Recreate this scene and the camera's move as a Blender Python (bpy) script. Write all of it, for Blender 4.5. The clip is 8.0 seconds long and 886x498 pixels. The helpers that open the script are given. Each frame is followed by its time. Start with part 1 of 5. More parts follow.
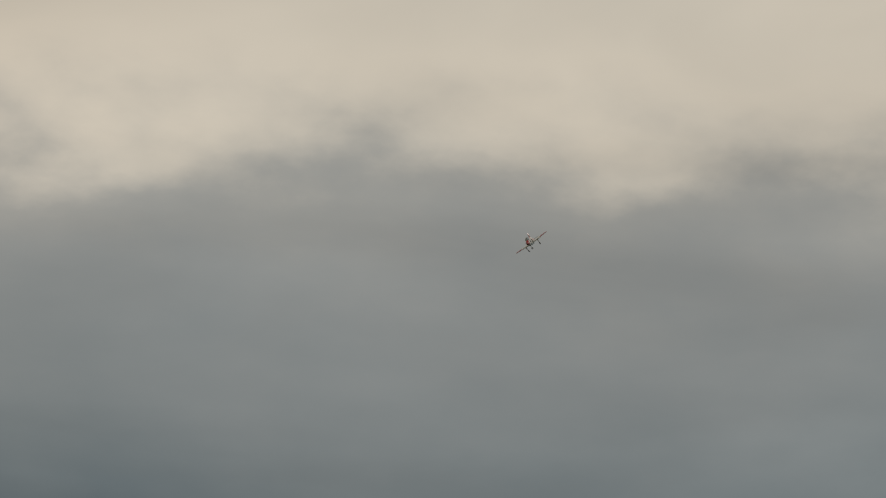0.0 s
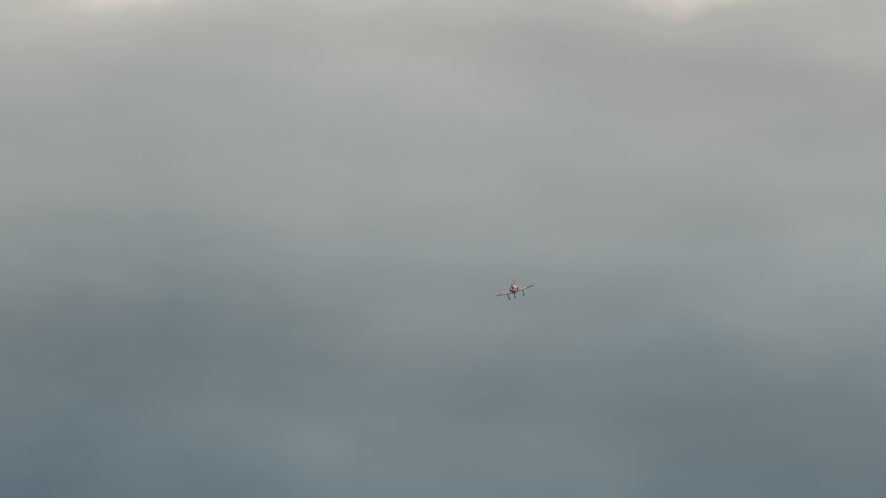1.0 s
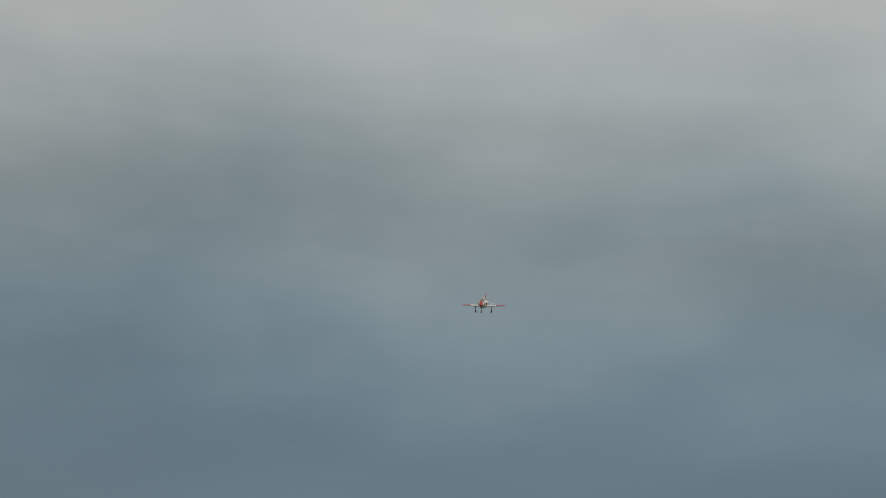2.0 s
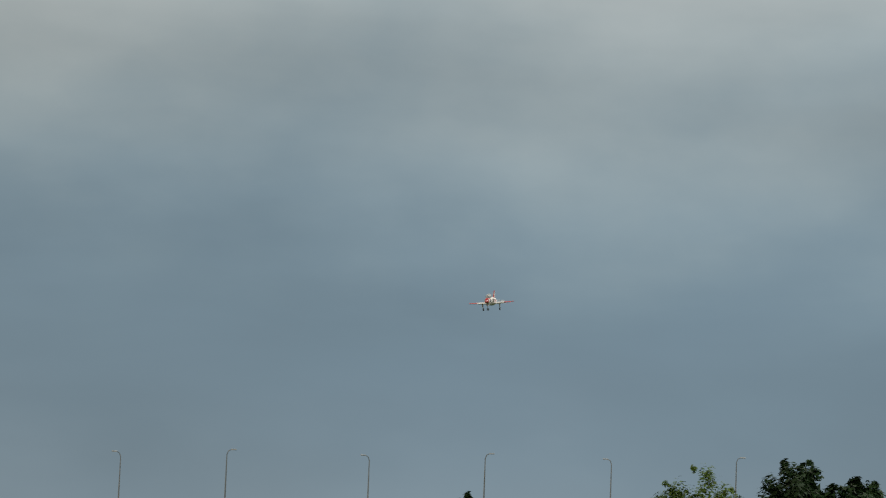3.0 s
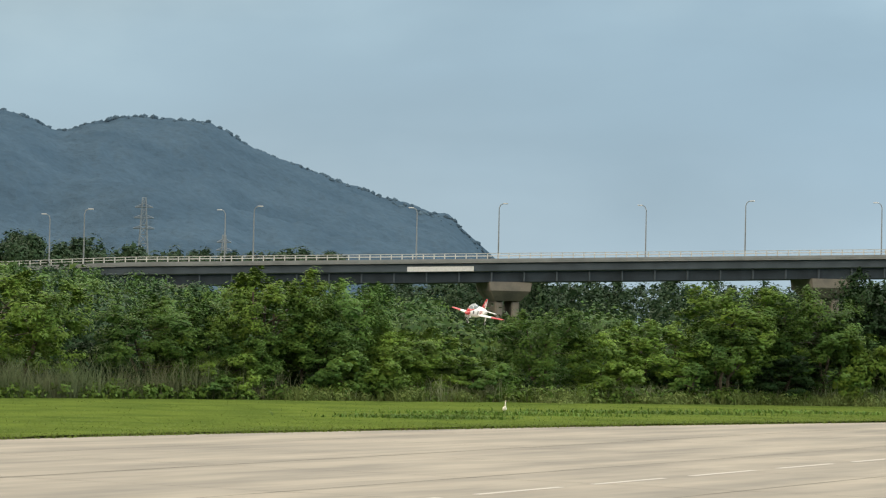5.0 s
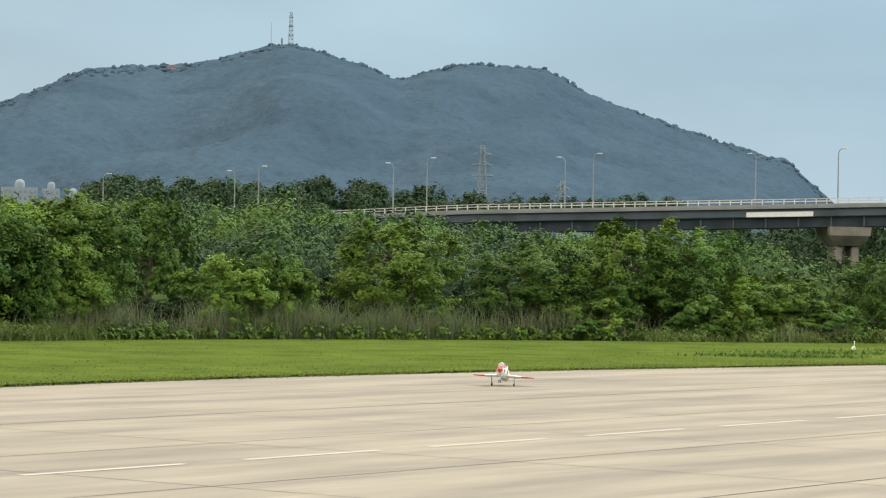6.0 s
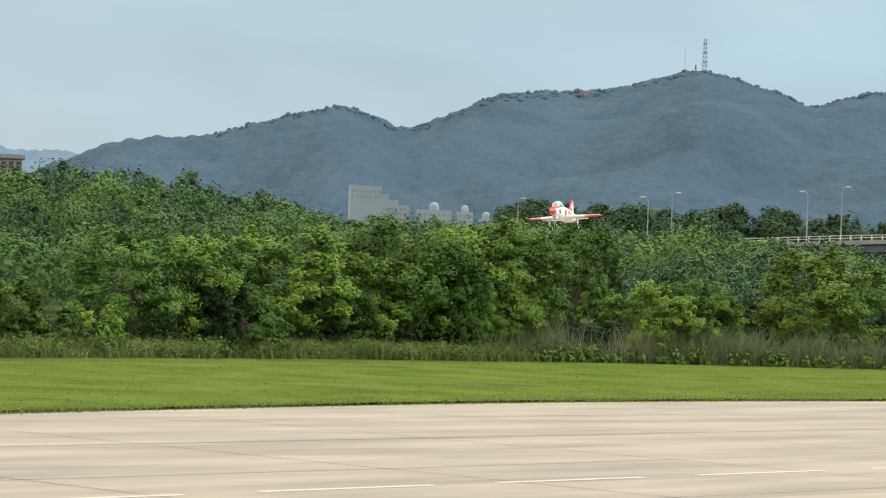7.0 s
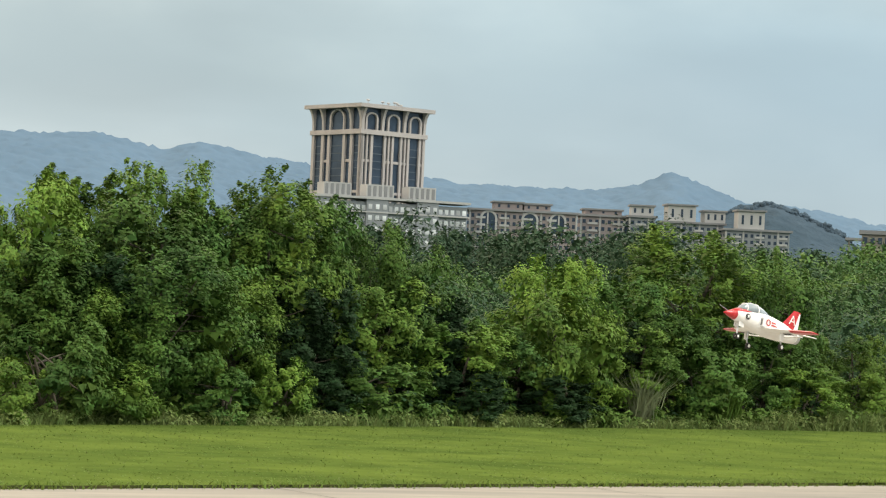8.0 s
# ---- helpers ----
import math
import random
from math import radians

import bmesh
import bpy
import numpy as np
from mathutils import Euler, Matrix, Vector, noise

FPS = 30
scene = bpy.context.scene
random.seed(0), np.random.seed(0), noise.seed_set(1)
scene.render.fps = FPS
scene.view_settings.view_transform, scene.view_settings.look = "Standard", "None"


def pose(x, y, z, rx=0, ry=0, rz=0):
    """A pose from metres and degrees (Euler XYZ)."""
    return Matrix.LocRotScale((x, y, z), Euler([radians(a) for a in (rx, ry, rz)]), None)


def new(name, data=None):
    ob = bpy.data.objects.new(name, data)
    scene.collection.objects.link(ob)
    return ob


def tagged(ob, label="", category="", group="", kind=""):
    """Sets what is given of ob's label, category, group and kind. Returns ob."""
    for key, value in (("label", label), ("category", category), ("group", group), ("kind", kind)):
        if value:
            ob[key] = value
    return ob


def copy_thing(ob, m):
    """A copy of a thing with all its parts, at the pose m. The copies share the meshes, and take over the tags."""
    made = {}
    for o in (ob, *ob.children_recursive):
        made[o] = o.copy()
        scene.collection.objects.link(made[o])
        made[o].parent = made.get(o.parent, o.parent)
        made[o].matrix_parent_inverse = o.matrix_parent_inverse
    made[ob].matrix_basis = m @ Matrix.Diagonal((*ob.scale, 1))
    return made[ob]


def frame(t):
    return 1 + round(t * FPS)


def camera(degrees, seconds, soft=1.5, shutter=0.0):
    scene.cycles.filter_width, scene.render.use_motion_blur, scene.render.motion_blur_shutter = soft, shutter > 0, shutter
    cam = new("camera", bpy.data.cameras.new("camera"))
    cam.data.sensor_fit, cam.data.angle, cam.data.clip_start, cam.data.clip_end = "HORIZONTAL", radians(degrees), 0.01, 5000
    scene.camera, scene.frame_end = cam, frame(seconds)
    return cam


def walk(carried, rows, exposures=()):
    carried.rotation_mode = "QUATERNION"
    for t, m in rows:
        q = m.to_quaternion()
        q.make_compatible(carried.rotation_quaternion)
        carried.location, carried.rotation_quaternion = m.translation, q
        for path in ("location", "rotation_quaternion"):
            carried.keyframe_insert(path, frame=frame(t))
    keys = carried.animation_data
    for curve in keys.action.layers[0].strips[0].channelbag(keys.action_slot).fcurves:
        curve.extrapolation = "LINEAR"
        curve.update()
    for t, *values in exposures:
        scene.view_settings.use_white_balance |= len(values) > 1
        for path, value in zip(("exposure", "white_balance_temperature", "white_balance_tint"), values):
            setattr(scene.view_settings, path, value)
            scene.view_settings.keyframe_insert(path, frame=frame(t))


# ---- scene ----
cam = camera(18.0, 8.0, soft=1.2)


def shot(x, y, z, tilt, yaw, lean):
    """A camera pose: tilt above the horizon, yaw to the left, lean to its left."""
    return pose(x, y, z, 90 + tilt, 0, yaw) @ pose(0, 0, 0, 0, 0, lean)


walk(cam, [
    (0.0, shot(11.2, 44.9, 2.05, 17.3, -26.6, 2.3)),
    (0.5, shot(11.2, 44.8, 2.05, 15.2, -26.0, 2.3)),
    (1.0, shot(11.2, 44.7, 2.05, 13.2, -25.2, 2.3)),
    (1.5, shot(11.1, 44.6, 2.05, 11.4, -24.4, 2.3)),
    (2.8, shot(10.5, 42.5, 2.05, 7.81, -21.7, 2.3)),
    (3.0, shot(10.2, 41.5, 2.05, 7.24, -20.95, 2.24)),
    (3.5, shot(9.0, 36.5, 2.05, 5.80, -18.88, 2.04)),
    (4.0, shot(7.16, 28.7, 2.05, 4.19, -15.97, 1.9)),
    (4.5, shot(3.90, 15.65, 2.05, 2.89, -13.09, 1.5)),
    (4.7, shot(3.30, 13.20, 2.05, 2.37, -12.06, 1.5)),
    (5.8, shot(1.36, 5.43, 2.05, 0.58, -4.95, 0.62)),
    (6.0, shot(1.22, 4.9, 2.05, 0.45, -3.51, 0.97)),
    (6.5, shot(0.90, 3.6, 2.05, 0.46, 0.0, 1.35)),
    (7.0, shot(0.70, 2.8, 2.05, 0.76, 4.88, 2.05)),
    (7.5, shot(0.28, 1.1, 2.05, 1.17, 12.06, 2.45)),
    (7.8, shot(0.10, 0.4, 2.05, 1.45, 17.82, 2.5)),
    (8.0, shot(0.0, 0.0, 2.05, 1.59, 22.4, 2.59)),
], exposures=[(0.0, -1.9), (0.5, -1.62), (1.0, -1.32), (1.5, -1.16), (3.0, -0.68), (3.5, -0.42), (4.0, -0.1), (4.5, 0.2), (6.0, 0.6), (6.5, 0.7), (7.0, 0.68), (7.5, 0.58), (8.0, 0.6)])

# ---- light: a bright overcast sky and a weak, wide sun ----
SUN_AZ, SUN_EL = -70.0, 46.0
world = bpy.data.worlds.new("sky")
scene.world = world
world.use_nodes = True


def sky():
    nt = world.node_tree
    nt.nodes.clear()
    N, L = nt.nodes.new, nt.links.new
    out, bg = N("ShaderNodeOutputWorld"), N("ShaderNodeBackground")
    tc, sep = N("ShaderNodeTexCoord"), N("ShaderNodeSeparateXYZ")
    L(tc.outputs["Generated"], sep.inputs[0])
    # clouds lie in long soft rolls: stretch the noise along the horizon
    mp = N("ShaderNodeMapping")
    mp.inputs["Scale"].default_value = (2.2, 2.2, 9.0)
    L(tc.outputs["Generated"], mp.inputs[0])
    n1 = N("ShaderNodeTexNoise")
    n1.inputs["Scale"].default_value, n1.inputs["Detail"].default_value, n1.inputs["Roughness"].default_value = 1.7, 5.0, 0.45
    n1.inputs["Distortion"].default_value = 0.35
    L(mp.outputs[0], n1.inputs["Vector"])
    mp2 = N("ShaderNodeMapping")
    mp2.inputs["Scale"].default_value = (7.0, 7.0, 12.0)
    mp2.inputs["Location"].default_value = (3.1, 1.7, 0.4)
    L(tc.outputs["Generated"], mp2.inputs[0])
    n2 = N("ShaderNodeTexNoise")
    n2.inputs["Scale"].default_value, n2.inputs["Detail"].default_value = 1.6, 6.0
    n2.inputs["Roughness"].default_value = 0.5
    L(mp2.outputs[0], n2.inputs["Vector"])
    # elevation, bent a little by the cloud noise
    a = N("ShaderNodeMath"); a.operation = "MULTIPLY_ADD"
    L(n2.outputs["Fac"], a.inputs[0]); a.inputs[1].default_value = 0.09
    low = N("ShaderNodeMath"); low.operation = "ADD"; low.inputs[1].default_value = -0.045
    L(sep.outputs[2], low.inputs[0]); L(low.outputs[0], a.inputs[2])
    ramp = N("ShaderNodeValToRGB")
    cr = ramp.color_ramp
    cr.interpolation = "B_SPLINE"
    stops = [(0.0, (0.36, 0.45, 0.52)), (0.05, (0.31, 0.40, 0.475)), (0.09, (0.265, 0.36, 0.44)), (0.14, (0.36, 0.465, 0.53)),
             (0.20, (0.66, 0.71, 0.70)), (0.26, (1.02, 1.01, 0.965)), (0.315, (1.20, 1.12, 1.02)), (0.332, (2.3, 1.96, 1.60)), (0.36, (3.05, 2.50, 1.95)),
             (0.50, (1.7, 1.58, 1.38)), (0.75, (1.05, 1.04, 1.02)), (1.0, (0.95, 0.95, 0.95))]
    while len(cr.elements) < len(stops):
        cr.elements.new(0.5)
    for e, (p, c) in zip(cr.elements, stops):
        e.position, e.color = p, (*[q / 3.2 for q in c], 1)
    L(a.outputs[0], ramp.inputs[0])
    # soft light and dark rolls
    v = N("ShaderNodeMapRange")
    v.inputs["From Min"].default_value, v.inputs["From Max"].default_value = 0.3, 0.7
    v.inputs["To Min"].default_value, v.inputs["To Max"].default_value = 3.2 * 0.86, 3.2 * 1.14
    L(n1.outputs["Fac"], v.inputs["Value"])
    mul = N("ShaderNodeVectorMath"); mul.operation = "SCALE"
    L(ramp.outputs[0], mul.inputs[0]); L(v.outputs[0], mul.inputs["Scale"])
    # a little clear sky behind the cloud
    ns = N("ShaderNodeTexSky")
    ns.sky_type, ns.sun_disc = "NISHITA", False
    ns.sun_elevation, ns.sun_rotation = radians(SUN_EL), radians(-SUN_AZ)
    k = N("ShaderNodeVectorMath"); k.operation = "SCALE"; k.inputs["Scale"].default_value = 0.06
    L(ns.outputs[0], k.inputs[0])
    mix = N("ShaderNodeMix"); mix.data_type = "RGBA"; mix.inputs["Factor"].default_value = 0.9
    L(k.outputs[0], mix.inputs["A"]); L(mul.outputs[0], mix.inputs["B"])
    # the cloud is warmer on one side of the valley than on the other
    side = N("ShaderNodeMapRange")
    side.inputs["From Min"].default_value, side.inputs["From Max"].default_value = 0.35, -0.40
    L(sep.outputs[0], side.inputs["Value"])
    tone = N("ShaderNodeMix"); tone.data_type = "RGBA"
    tone.inputs["A"].default_value, tone.inputs["B"].default_value = (0.93, 1.0, 1.03, 1), (1.07, 1.02, 0.93, 1)
    L(side.outputs[0], tone.inputs["Factor"])
    tint = N("ShaderNodeVectorMath"); tint.operation = "MULTIPLY"
    L(mix.outputs["Result"], tint.inputs[0]); L(tone.outputs["Result"], tint.inputs[1])
    glow = N("ShaderNodeMapRange")
    glow.inputs["From Min"].default_value, glow.inputs["From Max"].default_value = -0.27, -0.56
    L(sep.outputs[0], glow.inputs["Value"])
    pale = N("ShaderNodeMix"); pale.data_type = "RGBA"
    pale.inputs["A"].default_value, pale.inputs["B"].default_value = (0.97, 0.97, 0.97, 1), (1.30, 1.22, 1.16, 1)
    L(glow.outputs[0], pale.inputs["Factor"])
    lift = N("ShaderNodeVectorMath"); lift.operation = "MULTIPLY"
    L(tint.outputs[0], lift.inputs[0]); L(pale.outputs["Result"], lift.inputs[1])
    L(lift.outputs[0], bg.inputs[0])
    bg.inputs[1].default_value = 1.0
    L(bg.outputs[0], out.inputs[0])


sky()
sun = new("sun", bpy.data.lights.new("sun", "SUN"))
sun.data.energy, sun.data.angle, sun.data.color = 1.5, radians(10), (1.0, 0.93, 0.82)
sun.rotation_euler = (radians(90 - SUN_EL), 0, radians(180 + SUN_AZ))


# ---- materials ----
def mat(name, colour, rough=0.7, metal=0.0, vary=0.15, scale=3.0, bump=0.0, fine=40.0, second=None, per="", hue=0.0, stretch=None, deep=0.02, turn=0.0, gloss=0.5):
    """A surface with grain at two scales; second: a colour for its patches; per: 'object' or 'island' for a change from piece to piece."""
    m = bpy.data.materials.new(name)
    m.use_nodes = True
    nt = m.node_tree
    N, L = nt.nodes.new, nt.links.new
    b = nt.nodes["Principled BSDF"]
    b.inputs["Roughness"].default_value, b.inputs["Metallic"].default_value, b.inputs["Specular IOR Level"].default_value = rough, metal, gloss
    tc = N("ShaderNodeTexCoord")
    src = tc.outputs["Object"]
    if turn:
        tn = N("ShaderNodeMapping"); tn.inputs["Rotation"].default_value = (0, 0, radians(turn))
        L(src, tn.inputs[0]); src = tn.outputs[0]
    if stretch:
        mp = N("ShaderNodeMapping"); mp.inputs["Scale"].default_value = stretch
        L(src, mp.inputs[0]); src = mp.outputs[0]
    n1, n2 = N("ShaderNodeTexNoise"), N("ShaderNodeTexNoise")
    n1.inputs["Scale"].default_value, n1.inputs["Detail"].default_value = scale, 6
    n2.inputs["Scale"].default_value, n2.inputs["Detail"].default_value = fine, 4
    L(src, n1.inputs["Vector"]); L(src, n2.inputs["Vector"])
    mx = N("ShaderNodeMix"); mx.data_type = "RGBA"
    mx.inputs["A"].default_value = (*colour, 1)
    mx.inputs["B"].default_value = (*(second or [c * (1 - 2 * vary) for c in colour]), 1)
    mr = N("ShaderNodeMapRange")
    mr.inputs["From Min"].default_value, mr.inputs["From Max"].default_value = 0.38, 0.66
    L(n1.outputs["Fac"], mr.inputs["Value"]); L(mr.outputs[0], mx.inputs["Factor"])
    col = mx.outputs["Result"]
    hs = N("ShaderNodeHueSaturation")
    L(col, hs.inputs["Color"])
    v = N("ShaderNodeMapRange")
    v.inputs["To Min"].default_value, v.inputs["To Max"].default_value = 1 - vary, 1 + vary
    L(n2.outputs["Fac"], v.inputs["Value"])
    val = v.outputs[0]
    if per:
        r = N("ShaderNodeObjectInfo").outputs["Random"] if per == "object" else N("ShaderNodeNewGeometry").outputs["Random Per Island"]
        q = N("ShaderNodeMapRange")
        q.inputs["To Min"].default_value, q.inputs["To Max"].default_value = 1 - 1.6 * vary, 1 + 1.6 * vary
        L(r, q.inputs["Value"])
        mm = N("ShaderNodeMath"); mm.operation = "MULTIPLY"
        L(val, mm.inputs[0]); L(q.outputs[0], mm.inputs[1]); val = mm.outputs[0]
        if hue:
            hq = N("ShaderNodeMapRange")
            hq.inputs["To Min"].default_value, hq.inputs["To Max"].default_value = 0.5 - hue, 0.5 + hue
            L(r, hq.inputs["Value"]); L(hq.outputs[0], hs.inputs["Hue"])
    L(val, hs.inputs["Value"])
    L(hs.outputs[0], b.inputs["Base Color"])
    if bump:
        bp = N("ShaderNodeBump"); bp.inputs["Strength"].default_value = bump; bp.inputs["Distance"].default_value = deep
        L(n2.outputs["Fac"], bp.inputs["Height"]); L(bp.outputs[0], b.inputs["Normal"])
    return m


def leaf_mat(name, colour, second, scale=0.9, thin=0.10, hue=0.012, vary=0.10):
    """Leaves: matt with some light coming through, each leaf and each bough a little different."""
    m = mat(name, colour, rough=0.6, vary=vary, scale=scale, fine=6.0, second=second, per="island", hue=hue)
    nt = m.node_tree
    b, out = nt.nodes["Principled BSDF"], nt.nodes["Material Output"]
    b.inputs["Specular IOR Level"].default_value = 0.08
    src = b.inputs["Base Color"].links[0].from_socket
    tr, mx = nt.nodes.new("ShaderNodeBsdfTranslucent"), nt.nodes.new("ShaderNodeMixShader")
    mx.inputs[0].default_value = thin
    oi, hv, mr = nt.nodes.new("ShaderNodeObjectInfo"), nt.nodes.new("ShaderNodeHueSaturation"), nt.nodes.new("ShaderNodeMapRange")
    mr.inputs["To Min"].default_value, mr.inputs["To Max"].default_value = 0.75, 1.25
    nt.links.new(oi.outputs["Random"], mr.inputs["Value"]); nt.links.new(mr.outputs[0], hv.inputs["Value"])
    nt.links.new(src, hv.inputs["Color"])
    nt.links.new(hv.outputs[0], b.inputs["Base Color"])
    nt.links.new(hv.outputs[0], tr.inputs["Color"])
    nt.links.new(b.outputs[0], mx.inputs[1]); nt.links.new(tr.outputs[0], mx.inputs[2]); nt.links.new(mx.outputs[0], out.inputs[0])
    return m


LEAF = leaf_mat("leaf_light", (0.136, 0.224, 0.036), (0.054, 0.110, 0.023))
LEAF_MID = leaf_mat("leaf_mid", (0.090, 0.168, 0.034), (0.038, 0.086, 0.022))
# leaf green darkened to carry the shade in and behind the hedge
LEAF_DARK = leaf_mat("leaf_dark_shaded", (0.026, 0.058, 0.020), (0.013, 0.032, 0.012))
WOODS = leaf_mat("woods_leaf", (0.062, 0.118, 0.036), (0.034, 0.072, 0.027), scale=0.16, thin=0.12, vary=0.06)
WOODS_LIGHT = leaf_mat("woods_light_leaf", (0.094, 0.164, 0.040), (0.054, 0.104, 0.030), scale=0.16, thin=0.12, vary=0.06)
WOODS_DARK = leaf_mat("woods_dark_leaf", (0.036, 0.070, 0.034), (0.025, 0.052, 0.029), scale=0.06, thin=0.1, vary=0.10)
REED = leaf_mat("reed", (0.20, 0.26, 0.135), (0.25, 0.27, 0.16), scale=0.4, thin=0.3)
BLADE = leaf_mat("grass_blade", (0.114, 0.164, 0.034), (0.088, 0.128, 0.026), scale=0.25, thin=0.35)
MEADOW = leaf_mat("meadow_blade", (0.195, 0.250, 0.085), (0.140, 0.200, 0.060), scale=0.5, thin=0.4)
WEED = leaf_mat("weed", (0.105, 0.175, 0.034), (0.07, 0.13, 0.026), scale=0.4)
BARK = mat("bark", (0.10, 0.085, 0.06), 0.9, vary=0.3, scale=6, bump=0.6)
GRASS = mat("lawn", (0.096, 0.136, 0.028), 1.0, gloss=0.0, vary=0.34, scale=0.45, fine=1.6, second=(0.062, 0.096, 0.021), bump=0.6)
# earth brown, kept dark to draw the shadow line along the turf too
TURF = mat("turf_edge", (0.060, 0.058, 0.026), 1.0, gloss=0.0, vary=0.35, scale=0.8, fine=6, second=(0.045, 0.062, 0.02))
SOIL = mat("soil", (0.05, 0.075, 0.025), 1.0, gloss=0.0, vary=0.25, scale=0.05, fine=2.0, second=(0.03, 0.055, 0.02))
CONCRETE = mat("concrete", (0.295, 0.275, 0.232), 0.95, gloss=0.12, vary=0.2, scale=0.9, fine=3.0, second=(0.205, 0.196, 0.172), bump=0.2, stretch=(0.2, 1.1, 1.0), turn=-48.0)
SEAM = mat("joint_filler", (0.16, 0.155, 0.135), 0.95, gloss=0.1, vary=0.2)
LINE = mat("road_paint", (0.41, 0.40, 0.37), 0.9, gloss=0.1, vary=0.15, scale=3, fine=30, second=(0.47, 0.45, 0.41))
STRAW = leaf_mat("straw", (0.30, 0.24, 0.12), (0.22, 0.19, 0.09), thin=0.2)
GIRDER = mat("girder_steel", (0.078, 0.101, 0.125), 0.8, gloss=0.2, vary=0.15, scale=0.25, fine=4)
# same steel, its colour darkened for the shade under the deck
GIRDER_SHADE = mat("shaded_girder_steel", (0.040, 0.056, 0.074), 0.8, gloss=0.2, vary=0.2, scale=0.25, fine=4)
PARAPET = mat("parapet_concrete", (0.24, 0.26, 0.27), 0.8, vary=0.12, scale=0.3, fine=3)
RAIL = mat("rail_metal", (0.55, 0.56, 0.55), 0.5, metal=0.2, vary=0.1)
PIER = mat("pier_concrete", (0.24, 0.225, 0.20), 0.9, gloss=0.2, vary=0.15, scale=0.3, fine=3, second=(0.15, 0.148, 0.14))
WHITE = mat("white_sheet", (0.70, 0.72, 0.74), 0.6, vary=0.06)
GALV = mat("galvanised_steel", (0.22, 0.25, 0.27), 0.6, metal=0.2, vary=0.1)
# steel paled towards the hill's tone, so haze sits in its colour
LATTICE = mat("hazy_lattice_steel", (0.20, 0.25, 0.30), 0.6, vary=0.1)
CREAM = mat("tower_stone", (0.38, 0.36, 0.35), 0.75, vary=0.06, scale=0.05, fine=0.6)
GREYWALL = mat("grey_tile_wall", (0.215, 0.24, 0.26), 0.75, vary=0.06, scale=0.05, fine=0.6)
PINKWALL = mat("pink_tile_wall", (0.25, 0.22, 0.22), 0.75, vary=0.08, scale=0.05, fine=0.6)
TRIMW = mat("pale_trim", (0.38, 0.39, 0.39), 0.7, vary=0.05, scale=0.05, fine=0.6)
ROOFG = mat("roof_slab", (0.20, 0.21, 0.22), 0.7, vary=0.1, scale=0.05, fine=0.6)
GLASS = mat("dark_glazing", (0.035, 0.055, 0.085), 0.12, vary=0.25, scale=0.06, fine=0.5)
PALEGLASS = mat("pale_glazing", (0.62, 0.66, 0.68), 0.3, vary=0.2, per="object", scale=0.2, fine=1)
# white walls with bluish distance haze worked into the base colour
HAZYWALL = mat("hazy_white_wall", (0.225, 0.285, 0.34), 0.8, vary=0.05, scale=0.05, fine=0.6)
# blue-grey haze of distance is mixed into these forest base colours
HILL = mat("hazy_hill_forest", (0.060, 0.099, 0.140), 1.0, gloss=0.0, vary=0.22, scale=0.016, fine=0.2, second=(0.048, 0.082, 0.119), bump=0.7, deep=3.0)
HILL_TREES = mat("hazy_hill_canopy", (0.076, 0.120, 0.162), 1.0, gloss=0.0, vary=0.08, scale=0.012, fine=0.2, second=(0.062, 0.100, 0.138), per="island")
HILL_NEAR = mat("hazy_hill_forest_near", (0.062, 0.090, 0.116), 1.0, gloss=0.0, vary=0.18, scale=0.02, fine=0.12, second=(0.050, 0.076, 0.098), bump=1.0, deep=4.0)
# far mountains: haze painted in as a paler, bluer base colour
HILL_FAR = mat("hazy_far_range", (0.118, 0.180, 0.246), 1.0, gloss=0.0, vary=0.04, scale=0.004, fine=0.02)
JET_WHITE = mat("jet_white", (0.86, 0.85, 0.82), 0.3, vary=0.03, scale=8, fine=60)
JET_RED = mat("jet_red", (0.50, 0.018, 0.022), 0.3, vary=0.05, scale=8, fine=60)
JET_DARK = mat("jet_dark", (0.02, 0.02, 0.022), 0.5, vary=0.1)
JET_GREY = mat("jet_grey", (0.22, 0.22, 0.22), 0.4, metal=0.6, vary=0.1)
JET_METAL = mat("jet_metal", (0.55, 0.56, 0.57), 0.3, metal=0.9, vary=0.05)
RUBBER = mat("rubber", (0.015, 0.015, 0.015), 0.8, vary=0.1)
CANOPY = mat("canopy_acrylic", (0.30, 0.35, 0.37), 0.05, vary=0.15, scale=10)
BIRD = mat("egret_white", (0.82, 0.82, 0.78), 0.7, vary=0.04)
BIRD_BILL = mat("egret_bill", (0.5, 0.32, 0.05), 0.6)


# ---- mesh helpers ----
def part(name, bm, material, parent=None, label="", smooth=False):
    me = bpy.data.meshes.new(name)
    bm.to_mesh(me)
    bm.free()
    for p in me.polygons:
        p.use_smooth = smooth
    for m in material if isinstance(material, (list, tuple)) else [material]:
        me.materials.append(m)
    ob = new(name, me)
    ob.parent = parent
    if label:
        ob["label"] = label
    return ob


def share(name, me, parent, m, label=""):
    """A further object on a mesh that is already there."""
    ob = new(name, me)
    ob.parent = parent
    ob.matrix_basis = m
    if label:
        ob["label"] = label
    return ob


def box(bm, x0, x1, y0, y1, z0, z1, bevel=0.0):
    r = bmesh.ops.create_cube(bm, size=1, matrix=Matrix.LocRotScale(((x0 + x1) / 2, (y0 + y1) / 2, (z0 + z1) / 2), None, (x1 - x0, y1 - y0, z1 - z0)))
    if bevel:
        es = list({e for v in r["verts"] for e in v.link_edges})
        bmesh.ops.bevel(bm, geom=es, offset=bevel, segments=1, affect="EDGES")
    return r["verts"]


